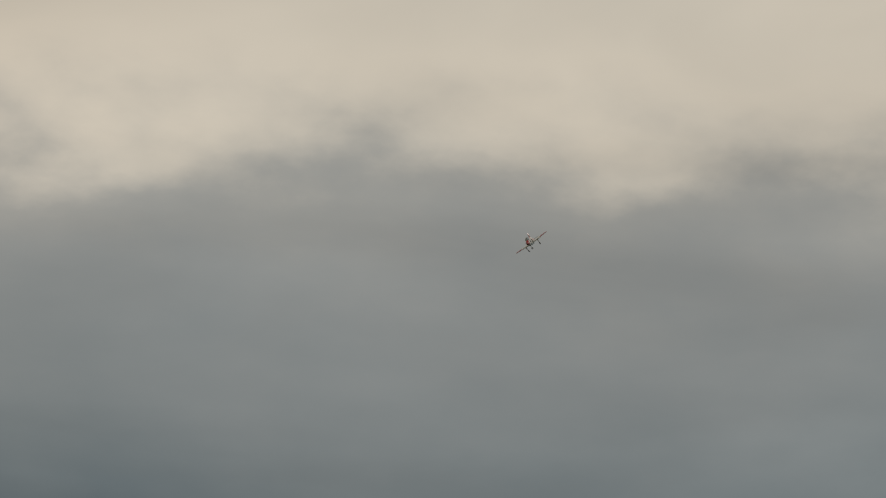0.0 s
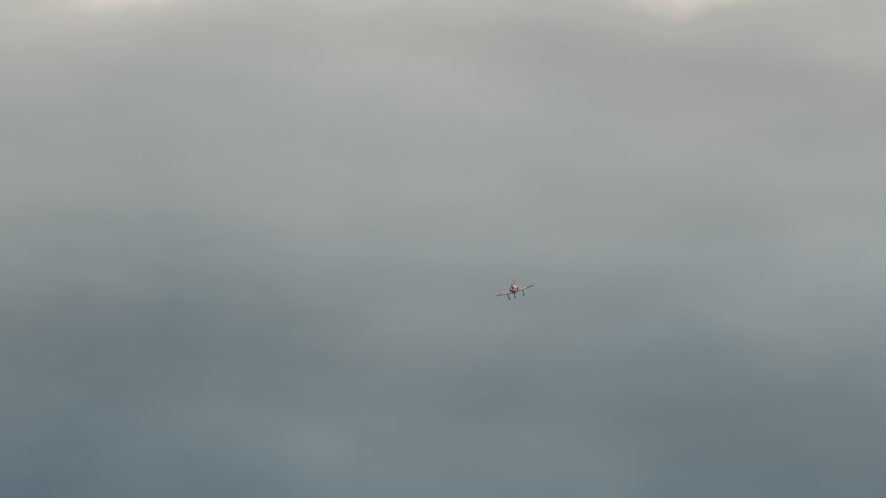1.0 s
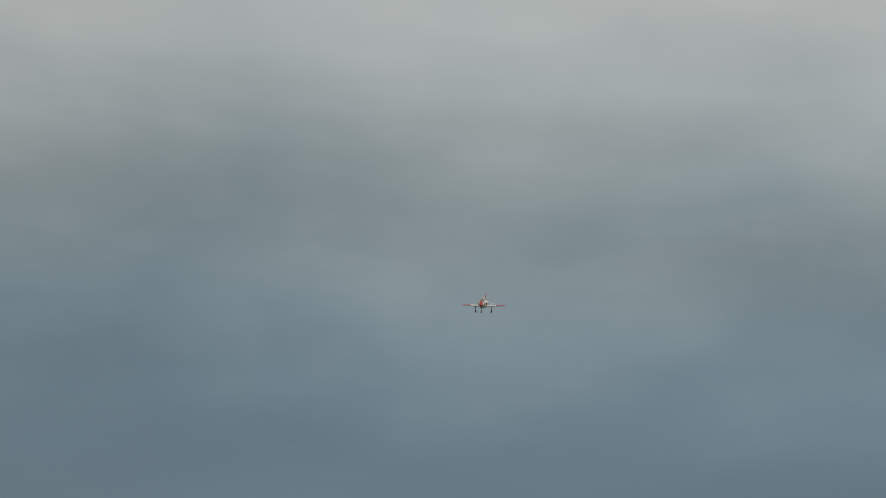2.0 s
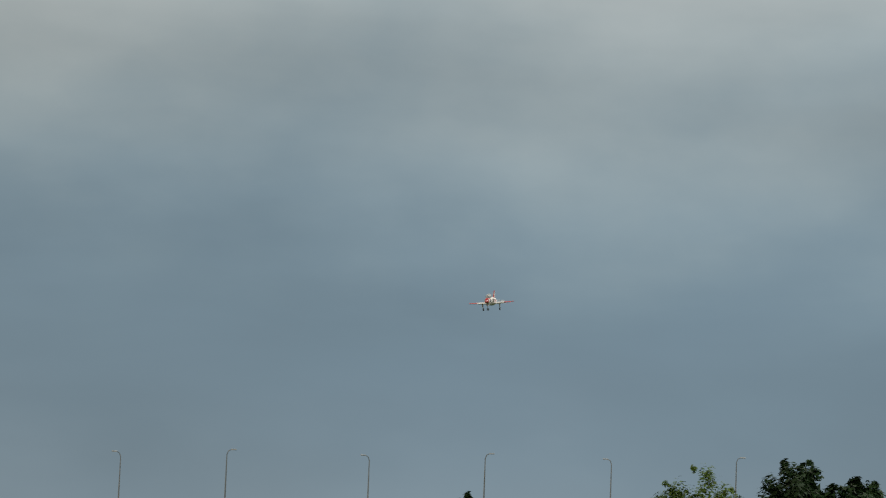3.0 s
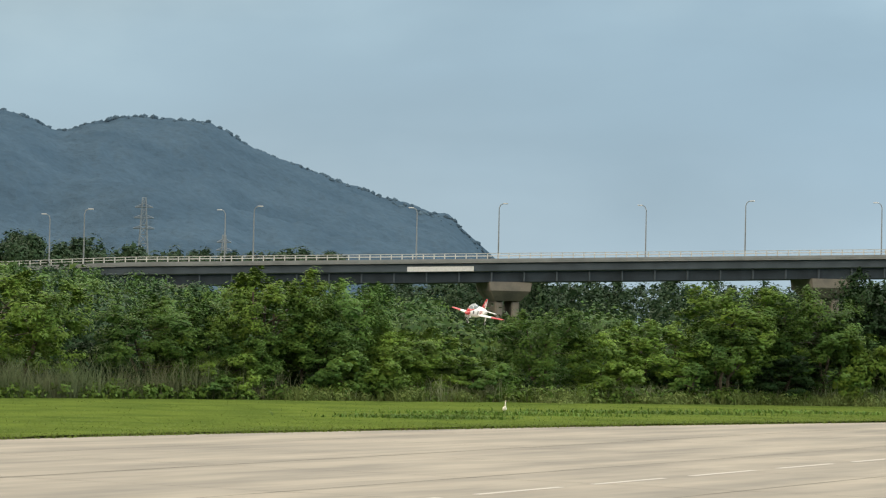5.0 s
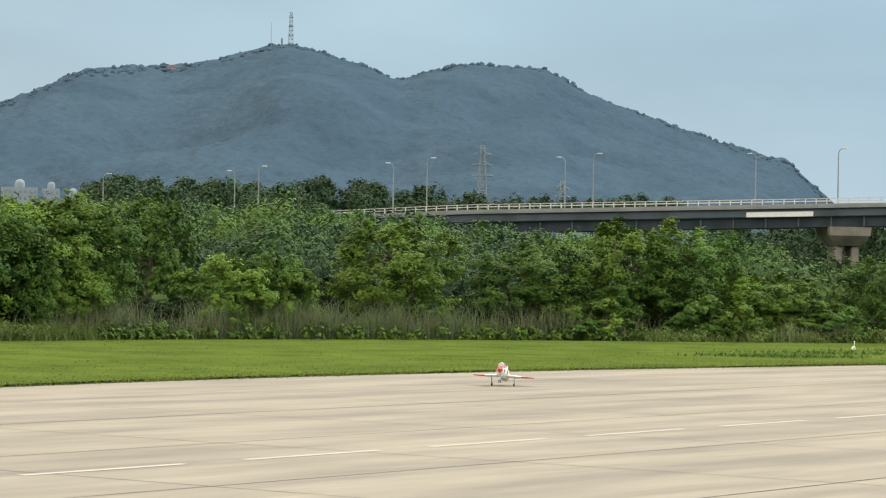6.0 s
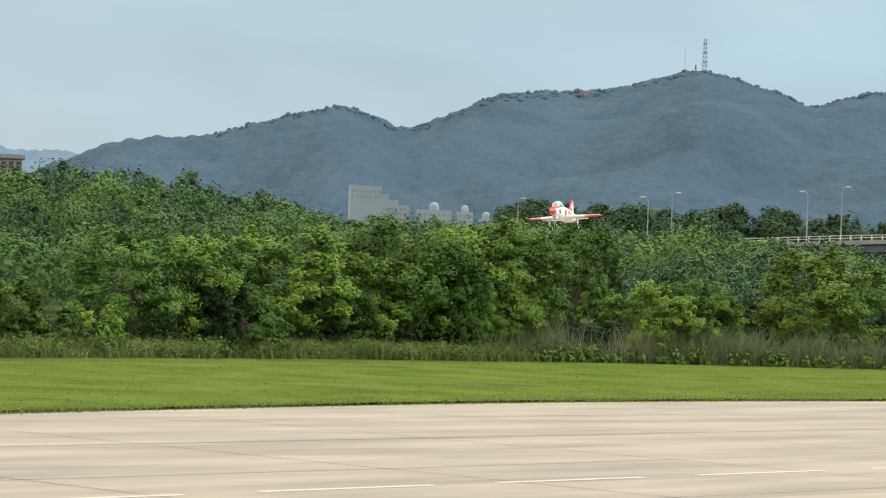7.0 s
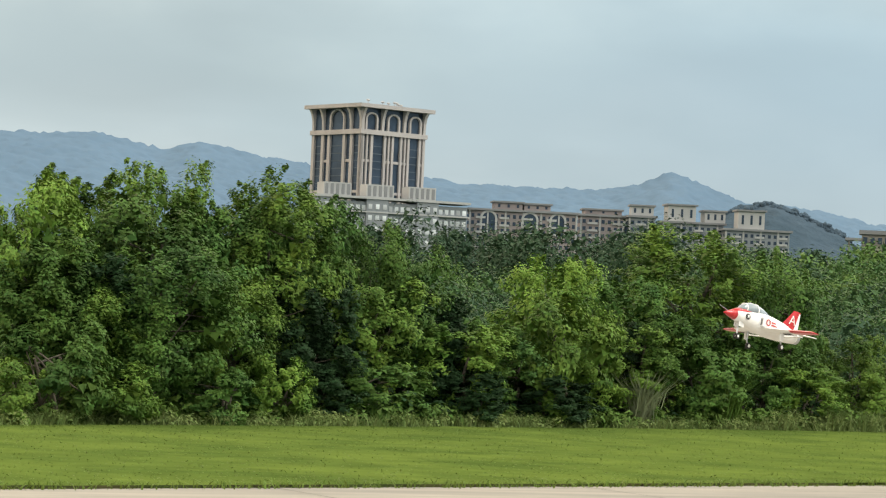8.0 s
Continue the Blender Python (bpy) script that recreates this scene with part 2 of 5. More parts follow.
def rod(bm, a, b, r0, r1=None, seg=8):
    a, b = Vector(a), Vector(b)
    d = b - a
    m = Matrix.Translation((a + b) / 2) @ d.to_track_quat("Z", "Y").to_matrix().to_4x4()
    bmesh.ops.create_cone(bm, cap_ends=True, segments=seg, radius1=r0, radius2=r0 if r1 is None else r1, depth=d.length, matrix=m)


def loft(bm, rings, close=True):
    """Skin between rings of equal count."""
    vs = [[bm.verts.new(p) for p in ring] for ring in rings]
    n = len(vs[0])
    for a, b in zip(vs, vs[1:]):
        for i in range(n):
            bm.faces.new((a[i], a[(i + 1) % n], b[(i + 1) % n], b[i]))
    if close:
        bm.faces.new(vs[0][::-1])
        bm.faces.new(vs[-1])
    bmesh.ops.recalc_face_normals(bm, faces=bm.faces[:])
    return vs


def empty(name, m=None):
    ob = new(name)
    ob.empty_display_size = 0.3
    if m is not None:
        ob.matrix_basis = m
    return ob


def from_np(name, verts, faces, material, parent=None):
    me = bpy.data.meshes.new(name)
    me.from_pydata(verts.tolist(), [], faces.tolist())
    for m in material if isinstance(material, (list, tuple)) else [material]:
        me.materials.append(m)
    ob = new(name, me)
    ob.parent = parent
    return ob


def polar(az, r, z=0.0):
    """Place by bearing (degrees to the left of straight ahead) and distance."""
    return Vector((-math.sin(radians(az)) * r, math.cos(radians(az)) * r, z))


def smooth(a, b, x):
    t = np.clip((x - a) / (b - a), 0, 1)
    return t * t * (3 - 2 * t)


# ---- ground ----
EDGE = [(-90, -150), (-34, -10), (-20, 20), (-13.5, 33), (-8.4, 43), (-2.8, 52.2), (1.6, 57.6), (7.5, 63.4), (16, 70.3), (35, 84), (80, 112)]
FAR_EDGE = [(-60, -60), (-34, 14), (-26, 38), (-21.5, 52), (-15, 66), (-8, 76), (0, 83), (8, 87), (20, 90), (35, 93), (60, 97), (110, 104)]


def along(pts, n):
    """Even points on a smooth line through the given ones."""
    p = np.array(pts, float)
    s = np.concatenate([[0], np.cumsum(np.hypot(*np.diff(p, axis=0).T))])
    k = np.linspace(0, s[-1], n)
    q = np.stack([np.interp(k, s, p[:, 0]), np.interp(k, s, p[:, 1])], 1)
    for _ in range(int(n / len(pts) / 2)):
        q[1:-1] = (q[:-2] + 2 * q[1:-1] + q[2:]) / 4
    return q


def far_edge_r(az):
    p = np.array(FAR_EDGE[1:], float)
    a, r = np.degrees(np.arctan2(-p[:, 0], p[:, 1])), np.hypot(p[:, 0], p[:, 1])
    return np.interp(-az, -a, r)


def land(x, y):
    """Height of the land: flat field, low wooded rises beyond."""
    x, y = np.asarray(x, float), np.asarray(y, float)
    r, az = np.hypot(x, y), np.degrees(np.arctan2(-x, y))
    side = 0.05 + 0.95 * smooth(-5, 1, az)
    h = 5.0 * smooth(110, 430, r) * side
    h += 10 * smooth(590, 670, r) * smooth(-9.5, -8.3, az) * (1 - smooth(3.4, 5, az))
    h += 5.0 * np.exp(-((az - 12.5) / 4.6) ** 2) * smooth(200, 400, r) * (1 - smooth(480, 700, r))
    h += 20 * smooth(560, 1500, r) * smooth(-6, 6, az)
    return h * (y > 0)


def ground():
    ra = [0, 30, 60, 90, 110, 130, 160, 200, 250, 310, 380, 450, 520, 620, 800, 1050, 1400, 1900, 2600, 3600, 4700]
    az = np.radians(np.arange(0, 360, 4.0))
    R, A = np.meshgrid(ra[1:], az, indexing="ij")
    X, Y = -np.sin(A) * R, np.cos(A) * R
    Z = land(X, Y) - 0.06
    v = np.concatenate([[[0, 0, -0.06]], np.stack([X, Y, Z], -1).reshape(-1, 3)])
    n = len(az)
    f = [[0, 1 + (j + 1) % n, 1 + j] for j in range(n)]
    f += [[1 + i * n + j, 1 + i * n + (j + 1) % n, 1 + (i + 1) * n + (j + 1) % n, 1 + (i + 1) * n + j] for i in range(len(ra) - 2) for j in range(n)]
    me = bpy.data.meshes.new("ground")
    me.from_pydata(v.tolist(), [], f)
    me.materials.append(SOIL)
    tagged(new("ground", me), "green brown open land stretching to the hills", "ground", kind="structure")


def strip(name, near, far, z, material, jag=0.0, rows=8):
    n = len(near)
    rng = np.random.default_rng(3)
    k = np.linspace(0, 1, rows)[:, None, None]
    g = near[None] * (1 - k) + far[None] * k
    v = np.concatenate([g.reshape(-1, 2), np.full((rows * n, 1), z)], 1)
    if jag:
        v[:n, :2] += rng.normal(0, jag, (n, 2))
    f = [[i * n + j, i * n + j + 1, (i + 1) * n + j + 1, (i + 1) * n + j] for i in range(rows - 1) for j in range(n - 1)]
    return from_np(name, v, np.array(f), material)


def field():
    e, fe = along(EDGE, 500), along(FAR_EDGE, 500)
    rng = np.random.default_rng(17)
    lip = e + rng.normal(0, 0.04, e.shape)
    lawn = strip("lawn", lip, fe, 0.05, GRASS)
    tagged(lawn, "mown green grass strip beside the runway", "grass", kind="structure")
    edge = np.concatenate([np.c_[lip, np.full(500, 0.05)], np.c_[lip, np.full(500, 0.0)]])
    turf = from_np("lawn_edge", edge, np.array([[j, j + 1, 501 + j, 500 + j] for j in range(499)]), TURF)
    tagged(turf, "low earthy lip where the turf meets the concrete, dark like its shadow line", "turf edge", kind="structure")
    # the runway: a concrete sheet from far behind the camera to the grass
    back = e + np.array([60.0, -75.0])
    run = strip("runway", back, e, 0.012, CONCRETE)
    tagged(run, "pale weathered concrete runway with faint streaks", "runway", kind="structure")
    bm = bmesh.new()
    d = Vector((0.632, 0.775, 0))
    nrm = Vector((-d.y, d.x, 0))
    o = Vector((-1.75, 31.3, 0))
    for k in range(-8, 16):
        a = o + d * (3.35 * k + 0.95)
        b = a + d * 2.4
        pts = [a - nrm * 0.065, b - nrm * 0.065, b + nrm * 0.065, a + nrm * 0.065]
        v = [bm.verts.new((p.x, p.y, 0.016)) for p in pts]
        bm.faces.new(v)
    tagged(part("centre_line", bm, LINE), "worn white dashed line on the concrete", "road marking", kind="structure")
    # joints and drag streaks in the slabs
    bm = bmesh.new()
    rng = random.Random(5)
    lines = [(o + nrm * off - d * 60, o + nrm * off + d * 110, nrm * w) for off, w in ((-10.2, 0.012), (-6, 0.018), (-2.1, 0.012), (2.0, 0.012), (6.2, 0.018), (10.3, 0.012))]
    lines += [(o + d * (5.0 * k + 1.3) - nrm * 24, o + d * (5.0 * k + 1.3) + nrm * 11, d * 0.010) for k in range(-9, 14)]
    for a, b, w in lines:
        v = [bm.verts.new((p.x, p.y, 0.0152)) for p in (a - w, b - w, b + w, a + w)]
        bm.faces.new(v)
    tagged(part("slab_joint", bm, SEAM), "thin dark joints between runway slabs", "joint", kind="structure")


# ---- foliage ----
def leaves(rng, centres, radii, count, size, flat=0.95, slim=0.55, hubs=None, push=0.45, jitter=0.20, shell=0.35):
    """Leaf blades on the shells of boughs: small pointed blades that face outwards and up."""
    c = np.repeat(centres, count, 0)
    r = np.repeat(radii, count)
    d = rng.normal(size=(len(c), 3))
    d /= np.linalg.norm(d, axis=1)[:, None]
    p = c + d * (r * rng.uniform(0.1, 1.0, len(c)) ** shell * 1.06)[:, None] * np.array([1, 1, flat])
    nrm = d * 1.1 + np.array([0, 0, 0.5]) + rng.normal(0, jitter, d.shape)
    if hubs is not None:
        g = p - np.repeat(hubs, count, 0)
        nrm += g / (np.linalg.norm(g, axis=1)[:, None] + 1e-6) * push
    nrm /= np.linalg.norm(nrm, axis=1)[:, None]
    t = np.cross(nrm, rng.normal(size=d.shape))
    t /= np.linalg.norm(t, axis=1)[:, None]
    b = np.cross(nrm, t)
    s = (size * rng.uniform(0.6, 1.4, len(c)))[:, None]
    v = np.stack([p - t * s - b * s * slim, p - t * s * 0.7 + b * s * slim * 1.3, p + t * s * 1.1 - nrm * s * 0.3], 1).reshape(-1, 3)
    f = np.arange(len(v)).reshape(-1, 3)
    return v, f


def limb(bm, a, b, r0, r1, rng, seg=6, steps=3):
    a, b = Vector(a), Vector(b)
    last, rl = a, r0
    for i in range(1, steps + 1):
        k = i / steps
        p = a.lerp(b, k) + Vector((rng.uniform(-1, 1), rng.uniform(-1, 1), 0)) * (b - a).length * 0.05 * (i < steps)
        r = r0 + (r1 - r0) * k
        rod(bm, last, p, rl, r, seg)
        last, rl = p, r


def crown(rng, centres, radii, inner, size, v, f):
    """Outer leaves v, f joined with the broad old leaves deep inside each clump."""
    hv, hf = leaves(rng, centres, radii * 0.52, inner, size, slim=0.7, jitter=0.9, shell=0.6)
    return np.concatenate([v, hv]), np.concatenate([f, hf + len(v)])


def tree(seed, height, width, material, label, lobes=15, sprays=13, per=34, size=0.036, low=0.2, stems=3, loose=0.5):
    """A shrubby tree of several leaning stems; its crown is built of lobes, each lobe of sprays of leaves."""
    rng, rr = np.random.default_rng(seed), random.Random(seed)
    root = empty("tree")
    n = lobes
    k = ((np.arange(n) + rng.uniform(0, 1, n)) / n) ** 0.72
    z = height * (low + (0.84 - low) * k)
    prof = np.sin(np.pi * (0.22 + 0.52 * k)) ** 0.7
    ang = np.arange(n) * 2.4 + rng.uniform(-0.5, 0.5, n)
    br = rng.uniform(0.12, 0.22, n) * width * (1.05 - 0.12 * k)
    rad = np.maximum(width / 2 * prof - br * 0.6, 0) * rng.uniform(0.35, 1.1, n) ** 0.7
    c = np.stack([np.cos(ang) * rad, np.sin(ang) * rad, z], 1)
    # sprays over each lobe, most of them on its upper and outer side
    d = rng.normal(size=(n * sprays, 3))
    g = np.repeat(c * np.array([1, 1, 0]), sprays, 0)
    d = d / np.linalg.norm(d, axis=1)[:, None] + g / (np.linalg.norm(g, axis=1)[:, None] + 1e-6) * 0.35 + np.array([0, 0, 0.38])
    d /= np.linalg.norm(d, axis=1)[:, None]
    lr = np.repeat(br, sprays)
    out = rng.uniform(0.62, 1.0, len(d)) + (rng.uniform(0, 1, len(d)) < 0.16) * rng.uniform(0.15, loose, len(d))
    sc = np.repeat(c, sprays, 0) + d * (lr * out)[:, None]
    sr = lr * rng.uniform(0.26, 0.46, len(d))
    # a few shoots that stand out of the crown
    top = np.argsort(c[:, 2])[-4:]
    for i in top:
        m = 5
        q = c[i] + np.stack([rng.normal(0, 0.03, m) * width, rng.normal(0, 0.03, m) * width, br[i] * np.linspace(0.6, 1.2, m)], 1)
        sc, sr = np.concatenate([sc, q]), np.concatenate([sr, br[i] * np.linspace(0.34, 0.14, m)])
        d = np.concatenate([d, np.tile([[0, 0, 1.0]], (m, 1))])
    bm = bmesh.new()
    for s in range(stems):
        a = rr.uniform(0, 6.28)
        foot = (0.12 * math.cos(a), 0.12 * math.sin(a), -0.05)
        head = (width * 0.22 * math.cos(a), width * 0.22 * math.sin(a), height * rr.uniform(0.6, 0.8))
        limb(bm, foot, head, 0.055, 0.02, rr, 6, 4)
        for i in range(5):
            q = Vector(foot).lerp(Vector(head), rr.uniform(0.35, 0.95))
            e = Vector(c[rr.randrange(n)])
            if (e - q).length < width * 0.6 and e.z > q.z - 0.3:
                limb(bm, q, e, 0.02, 0.008, rr, 5, 2)
    part("trunk", bm, BARK, root)
    v, f = leaves(rng, sc, sr, per, size, hubs=np.tile([[0, 0, height * 0.35]], (len(sc), 1)), push=1.3, jitter=0.3, shell=0.5)
    v, f = crown(rng, c, br, 26, size * 2.2, v, f)
    from_np("crown", v, f, material, root)
    return tagged(root, label, "tree")


LAB_L = "light green feathery shrub tree at the field edge"
LAB_T = "tall light green tree standing over the hedge"
LAB_M = "mid green bushy tree in the hedge along the grass"
LAB_D = "broad-leaved tree wrapped in creepers, its green darkened for shade"
LAB_B = "low light green bush at the foot of the hedge"
# x, y, height and width of each tree
LIGHT_TREES = [(-27, 44.8, 4.87, 1.58), (-26.9, 47.2, 4.85, 1.43), (-24.8, 46.3, 3.32, 2.55), (-24.4, 48.2, 3.04, 1.74), (-23.4, 52.5, 3.46, 2.21), (-23.3, 53.9, 4.18, 1.42),
               (-21.3, 58.3, 3.86, 1.48), (-20.5, 58.1, 2.56, 1.47), (-18.3, 65.1, 4.26, 1.75), (-16.6, 66.1, 2.38, 1.49), (-15.4, 68.1, 1.88, 1.95), (-13, 72.1, 3.21, 2.48),
               (-12.1, 73.8, 3.28, 2.23), (-9.5, 76.9, 3.58, 2.93), (-6.9, 79.8, 3.88, 3.35), (-5.9, 81.1, 3.86, 2.75), (-5.3, 81.6, 3.91, 2.55), (-5.1, 80.1, 2.47, 1.37),
               (-4.6, 81.1, 2.91, 1.94), (-4, 81, 2.23, 1.74), (-3.8, 82.8, 3.78, 2.43), (0.3, 84.5, 2.1, 2.15), (5, 87.8, 3.57, 3.19), (8.9, 89.4, 2.9, 3.26),
               (9.8, 89.4, 2.51, 2.09), (12.2, 90.5, 3.85, 2.79), (14.4, 91.5, 3.54, 2.65), (16.2, 91.1, 2.08, 2.32), (16.5, 91, 2.22, 2.65), (20.6, 92, 2.82, 2.68),
               (22.5, 92.5, 2.21, 2.4), (24.4, 93.3, 2.58, 2.92), (29.6, 94.2, 3.7, 2.84)]
TALL_TREES = [(-26.3, 49, 5.33, 1.46), (-24.8, 50.8, 5.2, 2.17), (-19.8, 62.9, 4.84, 3.02), (-4.7, 82.5, 4.08, 3.14), (27.2, 93.8, 3.84, 3.46), (37.3, 96.1, 5.17, 2.24)]
MIXED_TREES = [(-26.3, 44.3, 3.55, 2.08), (-26, 47.4, 4.48, 2.51), (-25.6, 44.5, 2.76, 1.56), (-25.2, 49.7, 4.59, 1.46), (-24.4, 51.9, 4.8, 1.27), (-21.8, 54, 2.28, 1.88),
               (-21.3, 55.2, 2.33, 1.79), (-20.5, 60.7, 3.51, 1.91), (-19.7, 59.2, 2.48, 1.89), (-19.3, 60.3, 2.72, 1.64), (-18.1, 63.5, 2.65, 2.23), (-17, 63.8, 1.65, 1.71),
               (-10.6, 74.9, 2.89, 1.66), (-8.5, 77, 2.09, 1.7), (-7.8, 78.3, 3.06, 2.04), (-2.4, 90.2, 4.39, 1.73), (1.4, 85.5, 2.54, 1.47), (1.6, 85.4, 2.28, 1.5),
               (11.5, 89.6, 1.96, 2.07), (13.5, 90.3, 2.43, 2.44), (17.9, 91, 1.51, 2.32), (26.4, 92.6, 2.66, 2.27), (29.8, 93.3, 2.76, 2.81), (35.1, 94.7, 3.82, 2.03)]
DARK_TREES = [(-25.8, 45.9, 3.43, 1.81), (-24, 49.9, 3, 1.79), (-23.8, 51.6, 3.53, 1.61), (-23.2, 50.1, 1.81, 1.67), (-22.6, 54, 2.96, 1.66), (-21.4, 53.6, 1.36, 1.75),
              (-20.4, 55.7, 1.42, 1.92), (-20.2, 59.4, 2.61, 1.75), (-11.2, 73.6, 2.25, 1.34), (-2, 83.8, 1.33, 1.8), (3.3, 90.6, 2.17, 1.73), (7.3, 90.5, 1.71, 1.56),
              (28.4, 92.7, 1.74, 2.12), (32, 95, 4.62, 1.87), (33, 94.7, 3.18, 3.06), (34.1, 95.4, 4.53, 2.07), (35.9, 95.7, 4.59, 1.92), (36.4, 96.6, 4.56, 1.64),
              (36.7, 95.1, 3.67, 2.64), (38.3, 96.1, 4.85, 1.8), (39.3, 96.1, 5.43, 2.7), (40.6, 96.7, 5.85, 2.33), (41.4, 96.8, 6.03, 2.07)]
BUSHES = [(-25.2, 41.9, 1.11, 1.19), (-25.1, 43.1, 1.82, 1.61), (-24.6, 44.3, 1.11, 1.54), (-23.8, 46.8, 1.16, 1.59), (-23.2, 48.4, 1.27, 0.98), (-22.4, 51.5, 1.42, 2.15),
          (-20.5, 56.3, 2.63, 1.57), (-18.4, 61, 1.98, 1.9), (-15.8, 65.8, 1.31, 1.48), (-14.3, 68.3, 1.24, 1.53), (-13.4, 69.5, 1.27, 1.27), (-10.2, 73.9, 1.4, 1.49),
          (-0.1, 84.6, 2.23, 2.09), (10, 88.5, 0.84, 2.04), (10.9, 89, 1.22, 2.08), (14.1, 89.8, 1.43, 1.97), (15.2, 89.9, 1.5, 2.09), (18.6, 90.6, 1.15, 1.7),
          (22.6, 91.4, 1.22, 1.89), (24.9, 92, 1.35, 1.76), (30.9, 93.2, 2.13, 2.16)]


def trees():
    """The hedge of trees behind the grass: a few grown forms, each set again with its own turn and size."""
    rr = random.Random(11)
    kinds = [(LIGHT_TREES, LAB_L, [(3.4, 2.6, LEAF), (3.4, 2.4, LEAF), (3.4, 2.8, LEAF_MID)], dict(lobes=22, sprays=13, per=54)),
             (TALL_TREES, LAB_T, [(5.0, 2.6, LEAF), (5.0, 2.8, LEAF)], dict(lobes=32, sprays=12, per=50, low=0.2, loose=0.7)),
             (MIXED_TREES, LAB_M, [(3.2, 2.1, LEAF_MID), (3.2, 2.3, LEAF_MID), (3.2, 2.1, LEAF)], dict(lobes=20, sprays=12, per=54)),
             (DARK_TREES, LAB_D, [(3.6, 2.2, LEAF_DARK), (3.6, 2.4, LEAF_DARK)], dict(lobes=25, sprays=11, per=42, size=0.044, low=0.05)),
             (BUSHES, LAB_B, [(1.5, 1.8, LEAF), (1.5, 1.7, LEAF_MID)], dict(lobes=10, sprays=11, per=50, size=0.036, low=0.12, stems=2))]
    seed = 20
    for places, lab, specs, opts in kinds:
        forms = []
        for h, w, m in specs:
            seed += 1
            forms.append([tree(seed, h, w, m, lab, **opts), h, w, True])
        for i, (x, y, h, w) in enumerate(places):
            f = forms[i % len(forms)]
            m = pose(x, y, -0.03, 0, 0, rr.uniform(0, 360))
            if f[3]:
                ob, f[3] = f[0], False
                ob.matrix_basis = m
            else:
                ob = copy_thing(f[0], m)
            sw = (0.3 * h / f[1] + 0.7 * w / f[2]) * 1.3
            ob.scale = (sw, sw, h / f[1] * (0.96 if places is DARK_TREES else 1.03))
            tagged(ob, group="trees along the field")


def undergrowth():
    """Scrub between and behind the hedge trees, weeds and reeds at their feet."""
    rng = np.random.default_rng(8)
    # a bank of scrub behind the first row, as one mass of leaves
    # shade between the trees is put into the dark leaf colour
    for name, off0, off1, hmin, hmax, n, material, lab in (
            ("scrub", 1.0, 5.0, 0.4, 1.2, 330, LEAF_DARK, "tangled green scrub filling the hedge, darkened for shade"),
            ("dark_scrub", 3.0, 14.0, 0.6, 1.6, 380, LEAF_DARK, "green thicket behind the hedge, darkened for shade")):
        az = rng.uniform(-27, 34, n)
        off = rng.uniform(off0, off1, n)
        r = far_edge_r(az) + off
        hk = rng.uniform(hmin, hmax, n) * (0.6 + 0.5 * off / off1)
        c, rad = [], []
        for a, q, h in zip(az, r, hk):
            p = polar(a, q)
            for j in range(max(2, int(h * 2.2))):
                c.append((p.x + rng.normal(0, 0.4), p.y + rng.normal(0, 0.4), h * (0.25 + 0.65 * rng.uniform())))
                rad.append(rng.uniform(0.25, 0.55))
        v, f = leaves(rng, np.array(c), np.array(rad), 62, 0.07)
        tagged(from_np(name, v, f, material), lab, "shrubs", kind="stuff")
    # weeds at the foot
    n = 1500
    az = rng.uniform(-27, 34, n)
    r = far_edge_r(az) + np.abs(rng.normal(0, 0.9, n)) - 0.15
    c = np.stack([-np.sin(np.radians(az)) * r, np.cos(np.radians(az)) * r, rng.uniform(0.05, 0.38, n)], 1)
    v, f = leaves(rng, c, rng.uniform(0.12, 0.34, n), 42, 0.06)
    tagged(from_np("weeds", v, f, WEED), "low leafy weeds along the edge of the grass", "weeds", kind="stuff")


def blades(name, x, y, h, lean, width, material, label, category, rng, z=0.0):
    """Upright narrow blades, each of two bent pieces."""
    n = len(x)
    b = rng.uniform(0, 2 * np.pi, n)
    a = b + np.pi / 2 + rng.normal(0, 0.35, n)
    t = np.stack([np.cos(a), np.sin(a), 0 * a], 1)
    ln = np.stack([np.cos(b), np.sin(b), 0 * b], 1) * (h * lean * rng.uniform(0.2, 1, n))[:, None]
    p = np.stack([x, y, 0 * x + z], 1)
    up = np.array([0, 0, 1.0])
    w = t * (width * rng.uniform(0.6, 1.3, n))[:, None]
    m = p + up * (h * 0.6)[:, None] + ln * 0.35
    e = p + up * (h * 0.93)[:, None] + ln
    v = np.stack([p - w, p + w, m + w * 0.8, m - w * 0.8, e], 1).reshape(-1, 3)
    i = np.arange(n)[:, None] * 5
    faces = (i + np.array([[0, 1, 2, 3]])).tolist() + (i + np.array([[3, 2, 4]])).tolist()
    me = bpy.data.meshes.new(name)
    me.from_pydata(v.tolist(), [], faces)
    me.materials.append(material)
    return tagged(new(name, me), label, category, kind="stuff")


